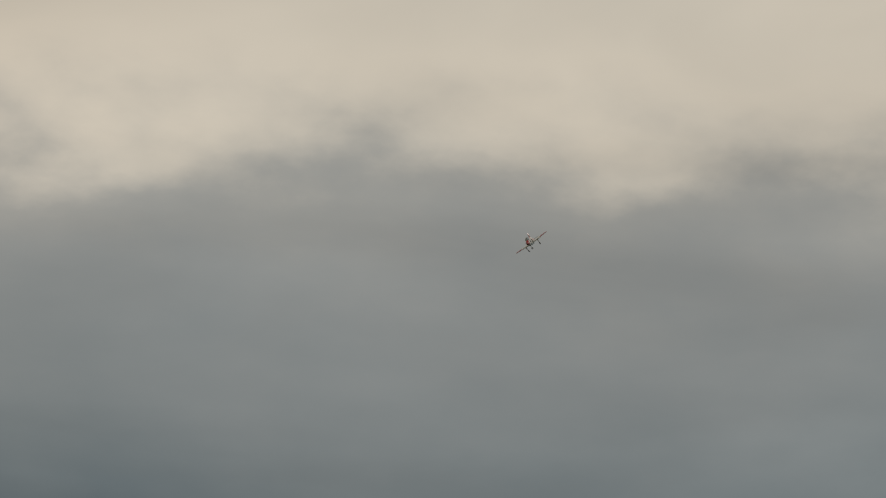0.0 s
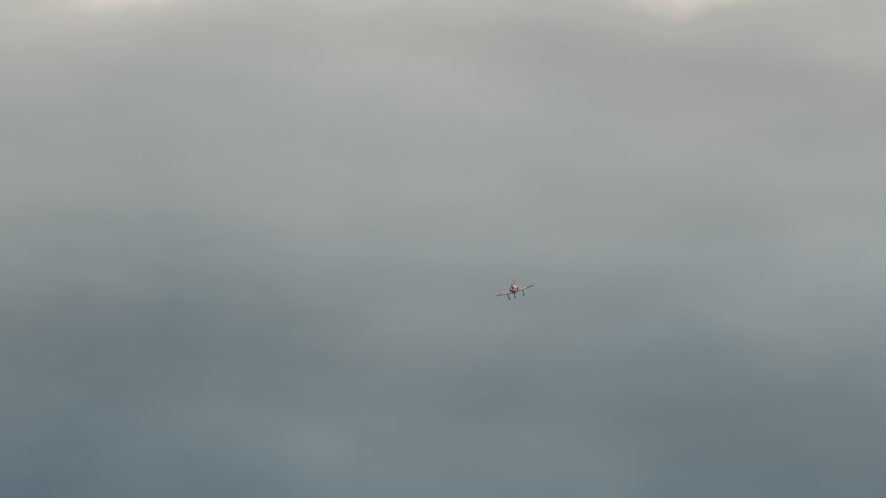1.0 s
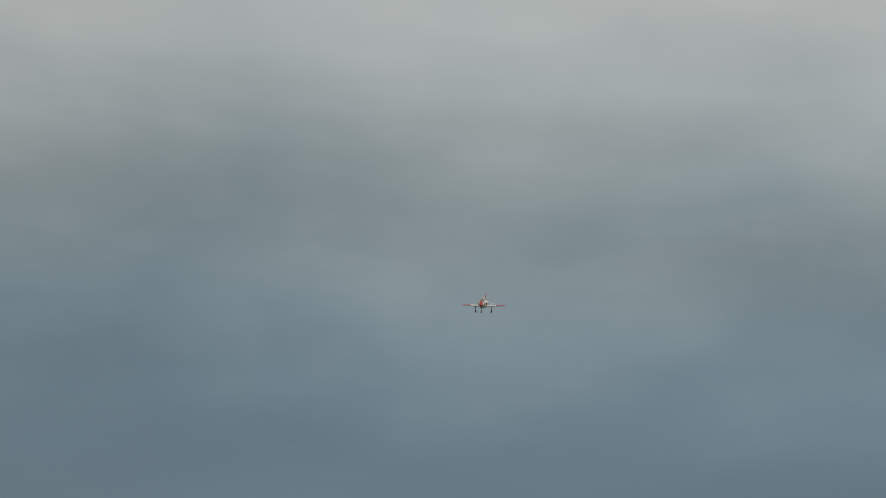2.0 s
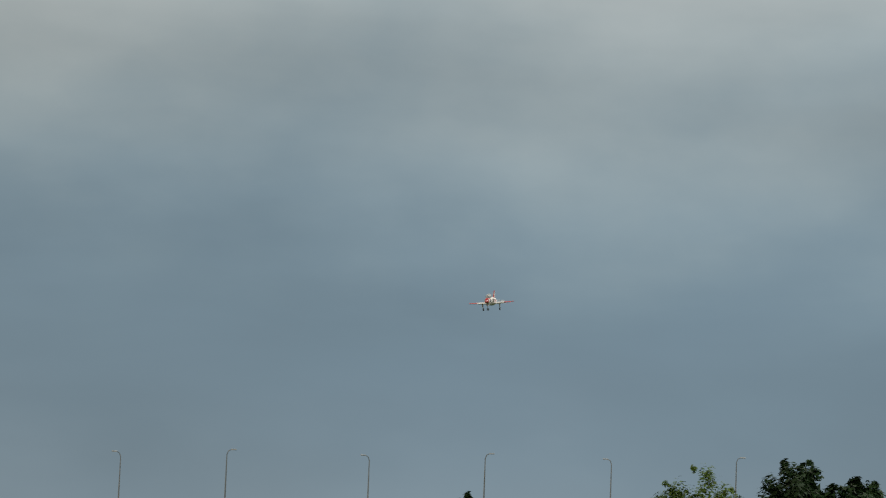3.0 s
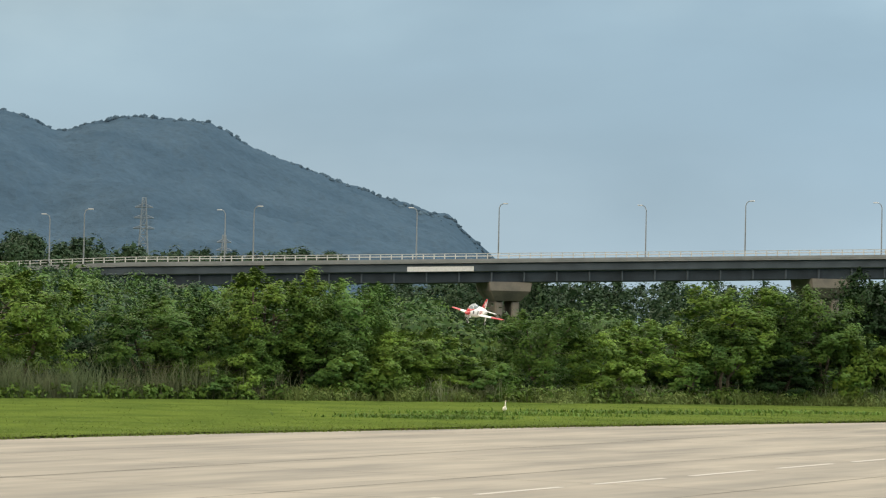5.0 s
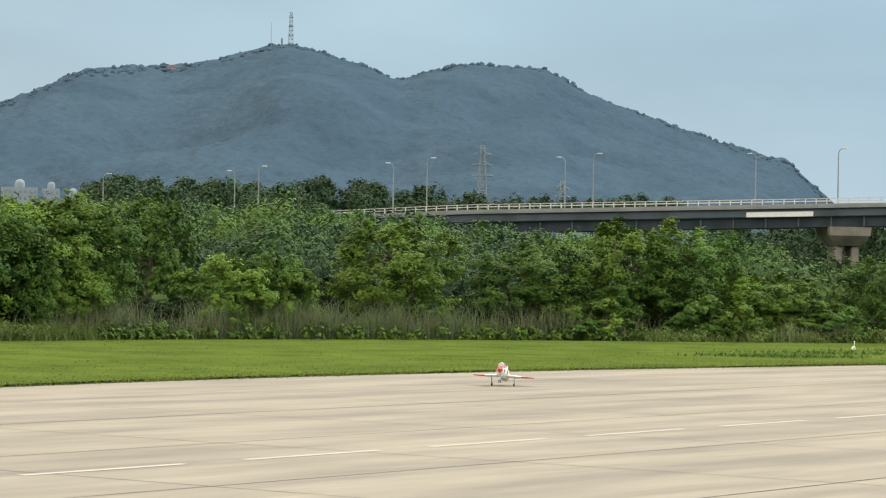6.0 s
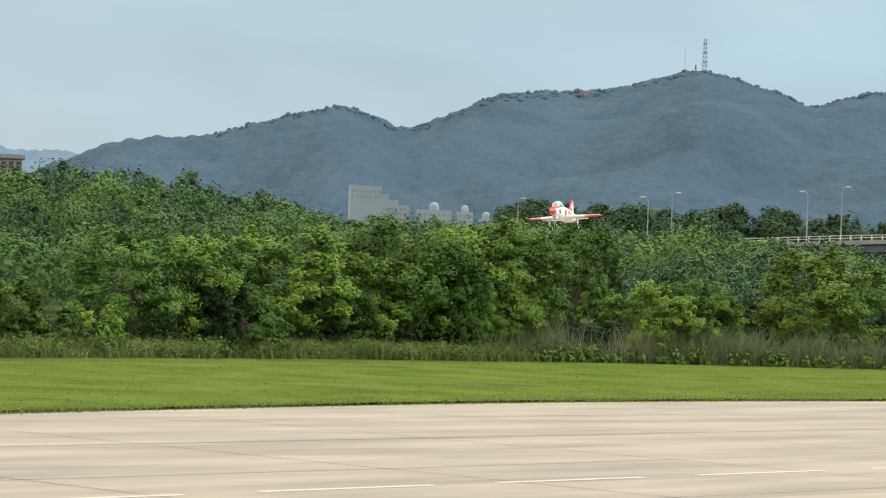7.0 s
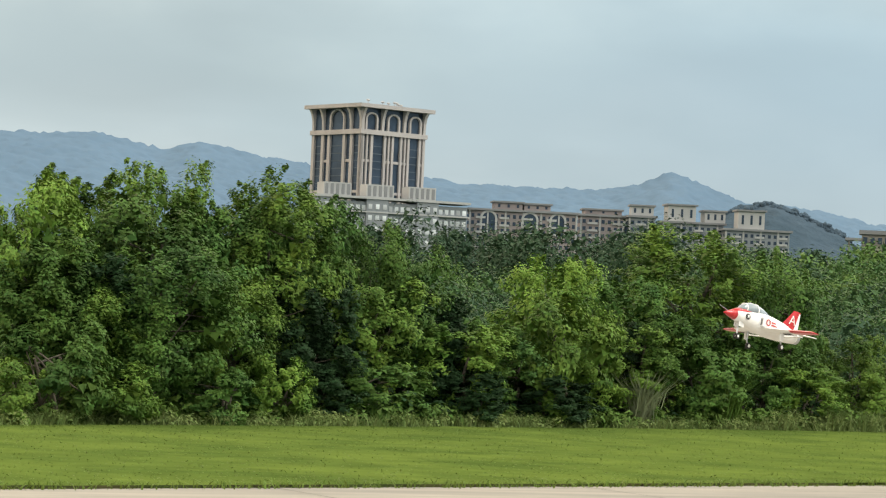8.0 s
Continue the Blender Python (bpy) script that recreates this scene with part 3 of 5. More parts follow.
def grasses():
    rng = np.random.default_rng(21)
    # mown grass, thick at the runway's lip
    e, fe = along(EDGE, 400), along(FAR_EDGE, 400)
    n = 120000
    i = rng.integers(95, 330, n)
    k = rng.uniform(0, 1, n)
    p = e[i] * (1 - k[:, None]) + fe[i] * k[:, None] + rng.normal(0, 0.25, (n, 2))
    # small leaves of turf lying over one another
    nrm = np.array([0, 0, 1.0]) + rng.normal(0, 0.33, (n, 3))
    nrm /= np.linalg.norm(nrm, axis=1)[:, None]
    t = np.cross(nrm, rng.normal(size=(n, 3)))
    t /= np.linalg.norm(t, axis=1)[:, None]
    q, w = np.c_[p, rng.uniform(0.055, 0.085, n)], rng.uniform(0.02, 0.05, (n, 1))
    side = np.cross(nrm, t) * w * 0.3
    v = np.stack([q - side, q + side, q + t * w], 1).reshape(-1, 3)
    tagged(from_np("grass", v, np.arange(3 * n).reshape(-1, 3), BLADE), "short green grass beside the runway", "grass", kind="stuff")
    n = 30000
    i = rng.integers(95, 330, n)
    p = e[i] + rng.normal(0, 0.11, (n, 2)) + (fe[i] - e[i]) / 30 * 0.22
    p += (e[np.minimum(i + 1, 399)] - e[i]) * rng.uniform(0, 1, (n, 1))
    blades("verge_grass", p[:, 0], p[:, 1], rng.uniform(0.03, 0.09, n) * rng.choice([0.6, 1.0, 1.5], n), 1.5, 0.012, BLADE, "ragged grass growing over the runway edge", "grass", rng)
    # feathery reeds in front of the trees
    def reeds(lab, a0, a1, n, h0, h1, spread, material, wid=0.012):
        m = max(6, n // 160)
        hub, wide, tall = rng.uniform(a0, a1, m), rng.uniform(0.12, 0.55, m), rng.uniform(0.45, 1.05, m)
        pick = rng.integers(0, m, n)
        az = hub[pick] + rng.normal(0, 1, n) * wide[pick]
        r = far_edge_r(az) + np.abs(rng.normal(0.3, spread, n))
        blades("reeds", -np.sin(np.radians(az)) * r, np.cos(np.radians(az)) * r, rng.uniform(h0, h1, n) * tall[pick], 0.7, wid, material, lab, "reeds", rng)
    reeds("pale feathery reeds in front of the trees", -7.5, 3.0, 9000, 0.6, 1.5, 0.9, REED, 0.008)
    reeds("grey green reeds at the hedge's foot", -21, -10, 5200, 0.35, 1.0, 0.9, REED, 0.008)
    reeds("tall grass at the hedge's foot", 3.0, 16, 3400, 0.25, 0.7, 0.7, WEED)
    reeds("dry straw at the edge of the grass", 9, 27, 5000, 0.04, 0.16, 0.28, STRAW, 0.02)
    reeds("dry straw at the edge of the grass", -13, -7, 2500, 0.04, 0.16, 0.3, STRAW, 0.02)
    # soft tall weeds before the trees
    def meadow(a0, a1, n, h0, h1, deep, lab):
        m = n // 70
        hub, back, tall = rng.uniform(a0, a1, m), rng.uniform(-0.6, deep, m), rng.uniform(0.4, 1.0, m)
        pick = rng.integers(0, m, n)
        az, r = hub[pick] + rng.normal(0, 0.16, n), back[pick] + rng.normal(0, 0.18, n)
        r = far_edge_r(az) + r
        blades("tall_weeds", -np.sin(np.radians(az)) * r, np.cos(np.radians(az)) * r, rng.uniform(h0, h1, n) * tall[pick], 1.3, 0.016, MEADOW, lab, "weeds", rng)
        az, r = np.repeat(hub, 2) + rng.normal(0, 0.16, 2 * m), np.repeat(back, 2) + rng.normal(0, 0.2, 2 * m)
        r = far_edge_r(az) + r
        c = np.stack([-np.sin(np.radians(az)) * r, np.cos(np.radians(az)) * r, 0.45 * h1 * np.repeat(tall, 2) * rng.uniform(0.4, 1.1, 2 * m)], 1)
        v, f = leaves(rng, c, rng.uniform(0.14, 0.3, 2 * m) * (0.5 + h1), 70, 0.034)
        tagged(from_np("leafy_weeds", v, f, MEADOW), "leafy " + lab, "weeds", kind="stuff")
    meadow(2.5, 15.5, 22000, 0.25, 0.75, 1.6, "soft light green weeds before the trees")
    meadow(-24, -8, 16000, 0.2, 0.6, 1.3, "pale green tall weeds at the hedge's foot")
    meadow(15.5, 32, 14000, 0.15, 0.4, 1.0, "low light green weeds at the hedge's foot")
    # two fountains of sword-like leaves
    for a, h, green in ((18.2, 1.5, REED), (16.5, 1.5, WEED)):
        q = polar(a, float(far_edge_r(a)) + 0.3)
        m = 240
        blades("tall_grass_clump", q.x + rng.normal(0, 0.12, m), q.y + rng.normal(0, 0.12, m), rng.uniform(0.5, 1, m) * h, 0.8, 0.020, green,
               "fountain of long grey green grass blades", "tall grass", rng)
    # darker weeds lying in the mown grass
    for x, y, ln in ((16.5, 77.5, 3.0), (21, 80.5, 3.5), (26, 83, 4), (14, 74, 2.0)):
        m = 900
        blades("weed_patch", x + rng.normal(0, ln / 2, m), y + rng.normal(0, 0.35, m), rng.uniform(0.05, 0.13, m), 1.2, 0.022, WEED,
               "dark low weed patch in the grass", "weeds", rng, 0.04)


def woods():
    """Woods between the hedge and the hills: crowns of leaf sprays, joined by stretch."""
    rng = np.random.default_rng(31)

    def mass(name, n, a0, a1, r0, r1, tall, wide, cards, size, material, lab, gap=None, lower=0.65):
        az = rng.uniform(a0, a1, n)
        r = np.sqrt(rng.uniform(r0 * r0, r1 * r1, n))
        x, y = -np.sin(np.radians(az)) * r, np.cos(np.radians(az)) * r
        keep = np.ones(n, bool)
        if gap is not None:
            keep = gap(az, r, x, y)
        az, r, x, y = az[keep], r[keep], x[keep], y[keep]
        z0 = land(x, y)
        c, rad, tone, hub = [], [], [], []
        for X, Y, Z in zip(x, y, z0):
            kind = int(rng.choice(3, p=(0.3, 0.42, 0.28)))
            h, w = rng.uniform(*tall) * (lower + (1 - lower) * float(smooth(-7, -3, math.degrees(math.atan2(-X, Y))))), rng.uniform(*wide)
            spin = rng.uniform(0, 6.28)
            for j in range(9):
                # lobes set round a dome, the last ones on its top
                k = (j + rng.uniform(0, 1)) / 9
                a, q = spin + j * 2.4, w * 0.36 * math.sqrt(max(0.0, 1 - k ** 1.6)) * rng.uniform(0.8, 1.1)
                c.append((X + q * math.cos(a), Y + q * math.sin(a), Z + h * (0.28 + 0.56 * k)))
                rad.append(w * rng.uniform(0.15, 0.24))
                tone.append(kind)
                hub.append((X, Y, Z + h * 0.4))
        v, f = leaves(rng, np.array(c), np.array(rad), cards, size * 1.25, flat=0.9, slim=0.6, hubs=np.array(hub), push=1.2, jitter=0.18, shell=0.14)
        v, f = crown(rng, np.array(c), np.array(rad), 10, size * 2.2, v, f)
        ob = from_np(name, v, f, material)
        if isinstance(material, list):
            ob.data.polygons.foreach_set("material_index", np.concatenate([np.repeat(tone, cards), np.repeat(tone, 10)]).astype(np.int32))
        tagged(ob, lab, "woods", kind="stuff")

    line = lambda x: 567 - 0.22 * x
    behind = lambda az, r, x, y: np.abs(y - line(x)) > 14
    clear = lambda az, r, x, y: (az > -10.4) | (az < -12.7)
    both = lambda az, r, x, y: behind(az, r, x, y) & clear(az, r, x, y)
    MIX = [WOODS_LIGHT, WOODS, WOODS_DARK]
    mass("woods", 260, -9, 24, 105, 200, (2.6, 4.4), (3.0, 5.0), 84, 0.075, [WOODS, WOODS_DARK, LEAF_DARK], "mixed green woods behind the field", None)
    mass("woods", 380, -14, 25, 200, 330, (4.2, 6.4), (5, 8), 56, 0.125, MIX, "mixed green woods on the low rise", clear)
    mass("woods", 420, -16, 25, 330, 520, (5.0, 7.6), (6, 10), 44, 0.19, MIX, "mixed green woods before the bridge", both, 0.4)
    mass("woods", 120, -10.3, -0.8, 380, 520, (8.5, 10.5), (6, 9), 48, 0.18, MIX, "tall green woods hiding the bridge's end", both, 0.85)
    mass("dark_woods", 70, 17.6, 27, 290, 420, (10.0, 12.5), (7, 11), 64, 0.17, WOODS_DARK, "dark trees before the tall buildings", None)
    mass("dark_woods", 120, 7.5, 26, 440, 600, (8.5, 12.0), (8, 12), 44, 0.26, WOODS_DARK, "dark green tall woods on the rise", behind)
    mass("dark_woods", 50, -0.6, 3.6, 640, 740, (6.0, 9.0), (7, 11), 46, 0.30, WOODS_DARK, "dark woods on the rise behind the bridge", None, 1.0)
    mass("dark_woods", 80, -8.4, -0.6, 640, 740, (9.5, 13.0), (7, 11), 46, 0.30, WOODS_DARK, "tall dark woods on the rise behind the bridge", None, 1.0)
    mass("dark_woods", 200, -27, -9, 640, 820, (14.5, 18.5), (9, 14), 40, 0.32, WOODS_DARK, "dark woods beyond the bridge", None, 1.0)
    mass("woods", 200, 8, 32, 560, 1400, (9, 16), (14, 24), 34, 0.5, WOODS_DARK, "woods below the tall buildings", None)
    mass("woods", 190, -26, -9, 130, 300, (1.8, 3.4), (4, 7), 60, 0.11, MIX, "low green woods under the bridge", None, 1.0)


# ---- the bridge ----
def deck_z(x):
    return 15.1 + (x - 40) * (0.031 if x > 40 else 0.06)


def bridge():
    root = empty("road_bridge")
    tagged(root, "long grey road bridge on concrete piers", "bridge")
    xs = list(range(-90, 331, 6))
    ax = math.atan(-0.22)

    def pt(x, out, z):
        """Along the bridge at x, out metres towards the viewer, z from the rail's top."""
        return Vector((x + math.sin(ax) * out, 567 - 0.22 * x - math.cos(ax) * out, deck_z(x) + z))

    def beam(name, o0, o1, z0, z1, material, label=""):
        bm = bmesh.new()
        rings = [[pt(x, o0, z0), pt(x, o1, z0), pt(x, o1, z1), pt(x, o0, z1)] for x in xs]
        loft(bm, rings)
        return part(name, bm, material, root, label)
    beam("deck_slab", -8, 8, -1.85, -1.55, PARAPET, "pale concrete deck edge")
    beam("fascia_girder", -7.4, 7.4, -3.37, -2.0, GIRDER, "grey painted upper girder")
    beam("main_girder", -6.4, 6.4, -5.5, -3.53, GIRDER_SHADE, "steel main girder coloured dark for shade under the deck")
    beam("girder_flange", -6.7, 6.7, -3.52, -3.38, PARAPET, "thin pale flange between the girders")
    beam("top_rail", 7.7, 7.85, -0.12, 0.0, RAIL)
    beam("middle_rail", 7.72, 7.8, -0.62, -0.54, RAIL)
    beam("kerb", 7.5, 8.05, -1.55, -1.05, PARAPET)
    beam("far_top_rail", -7.85, -7.7, -0.12, 0.0, RAIL)
    # rail posts and girder stiffeners
    bm = bmesh.new()
    box(bm, -0.10, 0.10, -0.1, 0.1, -1.1, -0.02)
    post = part("rail_post", bm, RAIL, root)
    post.matrix_basis = Matrix.Translation(pt(-60, 7.78, 0))
    x = -57.0
    while x < 300:
        share("rail_post", post.data, root, Matrix.Translation(pt(x, 7.78, 0)) @ pose(0, 0, 0, 0, 0, math.degrees(ax)))
        x += 2.0 if 20 < x < 230 else 6.0
    bm = bmesh.new()
    box(bm, -0.14, 0.14, -0.25, 0.25, -5.5, -3.5)
    st = part("stiffener", bm, GIRDER, root)
    st.matrix_basis = Matrix.Translation(pt(-60, 6.6, 0))
    for k in range(-8, 45):
        share("stiffener", st.data, root, Matrix.Translation(pt(k * 6.1, 6.6, 0)))
    # white repair panel beside the pier
    bm = bmesh.new()
    loft(bm, [[pt(q, 7.45, -3.4), pt(q, 7.6, -3.4), pt(q, 7.6, -2.45), pt(q, 7.45, -2.45)] for q in (94, 100, 106.5)])
    part("edge_panel", bm, WHITE, root, "white sheet panel on the girder")
    # piers: a flared head on two columns
    for q in (-12, 50, 112, 172, 234, 296):
        bm = bmesh.new()
        z1 = deck_z(q) - 5.5
        c = pt(q, 0, 0)
        rings = [[(c.x + sx * w, c.y + sy * d, z1 + dz) for sx, sy in ((-1, -1), (1, -1), (1, 1), (-1, 1))]
                 for w, d, dz in ((2.5, 4.6, -3.6), (3.9, 6.8, -1.7), (4.1, 7.0, 0.0))]
        loft(bm, rings)
        pier = part("pier", bm, PIER, root, "flared concrete pier head")
        for s in (-1, 1):
            bm = bmesh.new()
            box(bm, c.x + s * 1.6 - 0.75, c.x + s * 1.6 + 0.75, c.y - 4, c.y + 4, -3.0, z1 - 3.6, 0.25)
            part("column", bm, PIER, pier)
    return pt


def street_lamps(pt):
    def lamp(side):
        root = empty("street_lamp")
        bm = bmesh.new()
        rod(bm, (0, 0, -1.6), (0, 0, 8.6), 0.16, 0.09, 8)
        rod(bm, (0, 0, 8.6), (side * 0.25, 0, 9.25), 0.09, 0.08, 8)
        rod(bm, (side * 0.25, 0, 9.25), (side * 0.75, 0, 9.5), 0.08, 0.07, 8)
        part("pole", bm, GALV, root)
        bm = bmesh.new()
        box(bm, min(side * 0.7, side * 1.7), max(side * 0.7, side * 1.7), -0.2, 0.2, 9.42, 9.62, 0.06)
        part("lamp_head", bm, RAIL, root)
        return tagged(root, "tall grey steel street lamp on the bridge", "street lamp", group="street lamps on the bridge")
    for side, out, places in ((1, 7.2, (-31, 0, 33, 65, 111, 157, 203, 249)), (-1, -7.2, (-8, 24, 58, 95, 139, 184, 229))):
        first = None
        for x in places:
            m = Matrix.Translation(pt(x, out, 0)) @ pose(0, 0, 0, 0, 0, -12)
            if first is None:
                first = lamp(side)
                first.matrix_basis = m
            else:
                copy_thing(first, m)


# ---- hills ----
def ridge(name, r, crest, run, material, label, rough, fine, step=0.085, base=0.0, lumps=0, canopy=None):
    """A wooded ridge: crest heights by bearing, spurs and gullies on its slope, tree-top lumps all over."""
    az = np.arange(crest[0][0], crest[-1][0], step)
    c = np.array(crest, float)
    top = np.interp(az, c[:, 0], c[:, 1])
    k = max(2, int(0.22 / step))
    top = np.convolve(np.pad(top, k, mode="edge"), np.ones(2 * k + 1) / (2 * k + 1), "valid")
    us = np.concatenate([np.linspace(0, 1, 160), [1.08, 1.25]])
    rings = []
    for u in us:
        rr = r - run * (1 - min(u, 1.0)) + (run * 0.6 * (u - 1) if u > 1 else 0)
        prof = u ** 0.9 if u <= 1 else 1 - 2.2 * (u - 1)
        row = []
        for a, t in zip(az, top):
            x, y = -math.sin(radians(a)) * rr, math.cos(radians(a)) * rr
            s = noise.noise((x * 0.006, y * 0.006, 0.3)) * rough * math.sin(math.pi * min(u, 1)) * 1.6
            g = (0.7 * noise.noise((x * 0.045, y * 0.045, 1.7)) + noise.noise((x * 0.115, y * 0.115, 4.2))) * fine
            row.append((x, y, base + (t - base) * prof + s + g))
        rings.append(row)
    v = np.array(rings).reshape(-1, 3)
    n = len(az)
    i, j = np.meshgrid(np.arange(len(us) - 1), np.arange(n - 1), indexing="ij")
    f = np.stack([i * n + j, (i + 1) * n + j, (i + 1) * n + j + 1, i * n + j + 1], -1).reshape(-1, 4)
    ob = from_np(name, v, f, material)
    for p in ob.data.polygons:
        p.use_smooth = True
    tagged(ob, label, "hill", kind="structure")
    if lumps:
        # tree crowns over the slope, each a rough little dome
        rng = np.random.default_rng(5)
        bm = bmesh.new()
        bmesh.ops.create_icosphere(bm, subdivisions=1, radius=1)
        bv = np.array([q.co for q in bm.verts]); bf = np.array([[q.index for q in p.verts] for p in bm.faces])
        bm.free()
        grid = v.reshape(len(us), n, 3)
        pi, pj = rng.uniform(0.965, 1, lumps) * (len(us) - 3), rng.uniform(0, n - 2, lumps)
        ia, ja = pi.astype(int), pj.astype(int)
        c0 = grid[ia, ja] * (1 - (pj - ja))[:, None] + grid[ia, ja + 1] * (pj - ja)[:, None]
        s = rng.uniform(1.2, 3.0, lumps)[:, None, None] * np.array([1, 1, 0.9]) * rng.uniform(0.75, 1.25, (lumps, len(bv), 1))
        vv = (bv[None] * s + c0[:, None]).reshape(-1, 3)
        ff = (bf[None] + (np.arange(lumps) * len(bv))[:, None, None]).reshape(-1, 3)
        ht = from_np("hill_trees", vv, ff, canopy)
        ht.data.polygons.foreach_set("use_smooth", np.ones(len(ff), bool))
        tagged(ht, "forest canopy covering the hill, haze in its colour", "forest", kind="stuff")
    return ob


def hills():
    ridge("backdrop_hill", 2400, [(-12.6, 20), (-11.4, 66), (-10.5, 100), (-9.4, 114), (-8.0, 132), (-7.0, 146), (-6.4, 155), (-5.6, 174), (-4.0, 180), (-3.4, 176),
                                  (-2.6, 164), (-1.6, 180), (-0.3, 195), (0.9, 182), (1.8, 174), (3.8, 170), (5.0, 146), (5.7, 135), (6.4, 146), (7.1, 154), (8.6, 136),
                                  (10.2, 116), (11.9, 104), (13.1, 90), (14.0, 60), (15.0, 30)], 900, HILL, "long wooded hill with grey haze in its colour", 30, 3.4, lumps=900, canopy=HILL_TREES)
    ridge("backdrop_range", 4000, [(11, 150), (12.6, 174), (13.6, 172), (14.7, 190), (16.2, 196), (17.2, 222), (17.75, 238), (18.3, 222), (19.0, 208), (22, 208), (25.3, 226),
                                   (26.6, 238), (27.5, 252), (28.2, 236), (29.5, 256), (31.5, 250), (36, 240)], 700, HILL_FAR, "far mountain range painted blue with haze", 10, 5.0)
    ridge("backdrop_knoll", 1900, [(12.8, 30), (14.2, 74), (14.8, 84), (15.7, 97), (16.6, 90), (17.6, 70), (19.5, 50), (21, 30)], 300, HILL_NEAR, "wooded knoll behind the buildings, haze in its colour", 6, 2.6, lumps=300, canopy=HILL_NEAR)


def masts():
    def lattice(name, h, w0, w1, arms, label, place):
        root = empty(name, Matrix.Translation(place))
        bm = bmesh.new()
        lv = 9
        for i in range(lv):
            z0, z1 = h * i / lv, h * (i + 1) / lv
            a, b = w0 + (w1 - w0) * i / lv, w0 + (w1 - w0) * (i + 1) / lv
            q = [(-1, -1), (1, -1), (1, 1), (-1, 1)]
            for s, (cx, cy) in enumerate(q):
                nx, ny = q[(s + 1) % 4]
                rod(bm, (cx * a, cy * a, z0), (cx * b, cy * b, z1), 0.28, None, 4)
                rod(bm, (cx * a, cy * a, z0), (nx * b, ny * b, z1), 0.17, None, 4)
                rod(bm, (cx * b, cy * b, z1), (nx * b, ny * b, z1), 0.15, None, 4)
        part("lattice_body", bm, LATTICE, root)
        for z, ln in arms:
            bm = bmesh.new()
            rod(bm, (-ln, 0, z), (ln, 0, z), 0.28, None, 4)
            rod(bm, (-ln, 0, z), (0, 0, z + 1.6), 0.18, None, 4)
            rod(bm, (ln, 0, z), (0, 0, z + 1.6), 0.18, None, 4)
            part("cross_arm", bm, LATTICE, root)
        return tagged(root, label, "pylon")
    lattice("radio_mast", 34, 2.4, 0.9, [(14, 2.4), (22, 2.2), (30, 2.0)], "grey lattice radio mast on the hill top", polar(-0.35, 2390, 186))
    lattice("radio_mast", 12, 0.8, 0.5, [], "short grey mast on the hill top", polar(-0.17, 2392, 186))
    bm = bmesh.new()
    rod(bm, (0, 0, 0), (0, 0, 27), 0.3, 0.15, 6)
    tagged(part("pole_mast", bm, LATTICE), "slim grey mast on the hill top", "mast").matrix_basis = Matrix.Translation(polar(0.05, 2390, 184))
    lattice("power_pylon", 35, 2.6, 0.7, [(22, 4.5), (26.5, 4.2), (31, 3.8)], "grey lattice power pylon before the hill", polar(-4.33, 1200, 21))
    lattice("power_pylon", 29, 2.2, 0.6, [(19, 3.6), (22.5, 3.4), (26, 3.0)], "grey lattice power pylon before the hill", polar(-5.96, 1200, 12))
    # a small red-roofed hut on the ridge
    root = empty("ridge_hut", Matrix.Translation(polar(2.05, 2380, 166)))
    bm = bmesh.new(); box(bm, -3.4, 3.4, -2, 2, 0, 4.5)
    part("wall", bm, mat("hut_wall", (0.42, 0.30, 0.27), 0.8), root)
    bm = bmesh.new(); box(bm, -4.2, 4.2, -2.6, 2.6, 4.5, 5.3, 0.1)
    part("roof", bm, mat("hut_roof", (0.38, 0.20, 0.18), 0.8), root)
    tagged(root, "small reddish hut on the ridge", "hut")


# ---- buildings ----
def windows(root, name, o, dx, n_out, w, z0, z1, cols, rows, ww, wh, material, skip=()):
    """A grid of panes set in a wall that starts at o and runs along dx."""
    bm = bmesh.new()
    box(bm, -ww / 2, ww / 2, -0.12, 0.12, -wh / 2, wh / 2)
    me = None
    rz = math.degrees(math.atan2(dx.y, dx.x))
    for j in range(rows):
        for i in range(cols):
            if (i, j) in skip:
                continue
            p = o + dx * (w * (i + 0.5) / cols) + Vector((0, 0, z0 + (z1 - z0) * (j + 0.5) / rows)) + n_out * 0.05
            m = Matrix.Translation(p) @ pose(0, 0, 0, 0, 0, rz)
            if me is None:
                ob = part(name, bm, material, root)
                ob.matrix_basis = m
                me = ob.data
            else:
                share(name, me, root, m)


def block(root, corner, dx, dy, w, d, z0, z1, wall, name="wall"):
    """A box on a corner, along dx and dy."""
    bm = bmesh.new()
    c = [corner, corner + dx * w, corner + dx * w + dy * d, corner + dy * d]
    loft(bm, [[(p.x, p.y, z) for p in c] for z in (z0, z1)])
    return part(name, bm, wall, root)


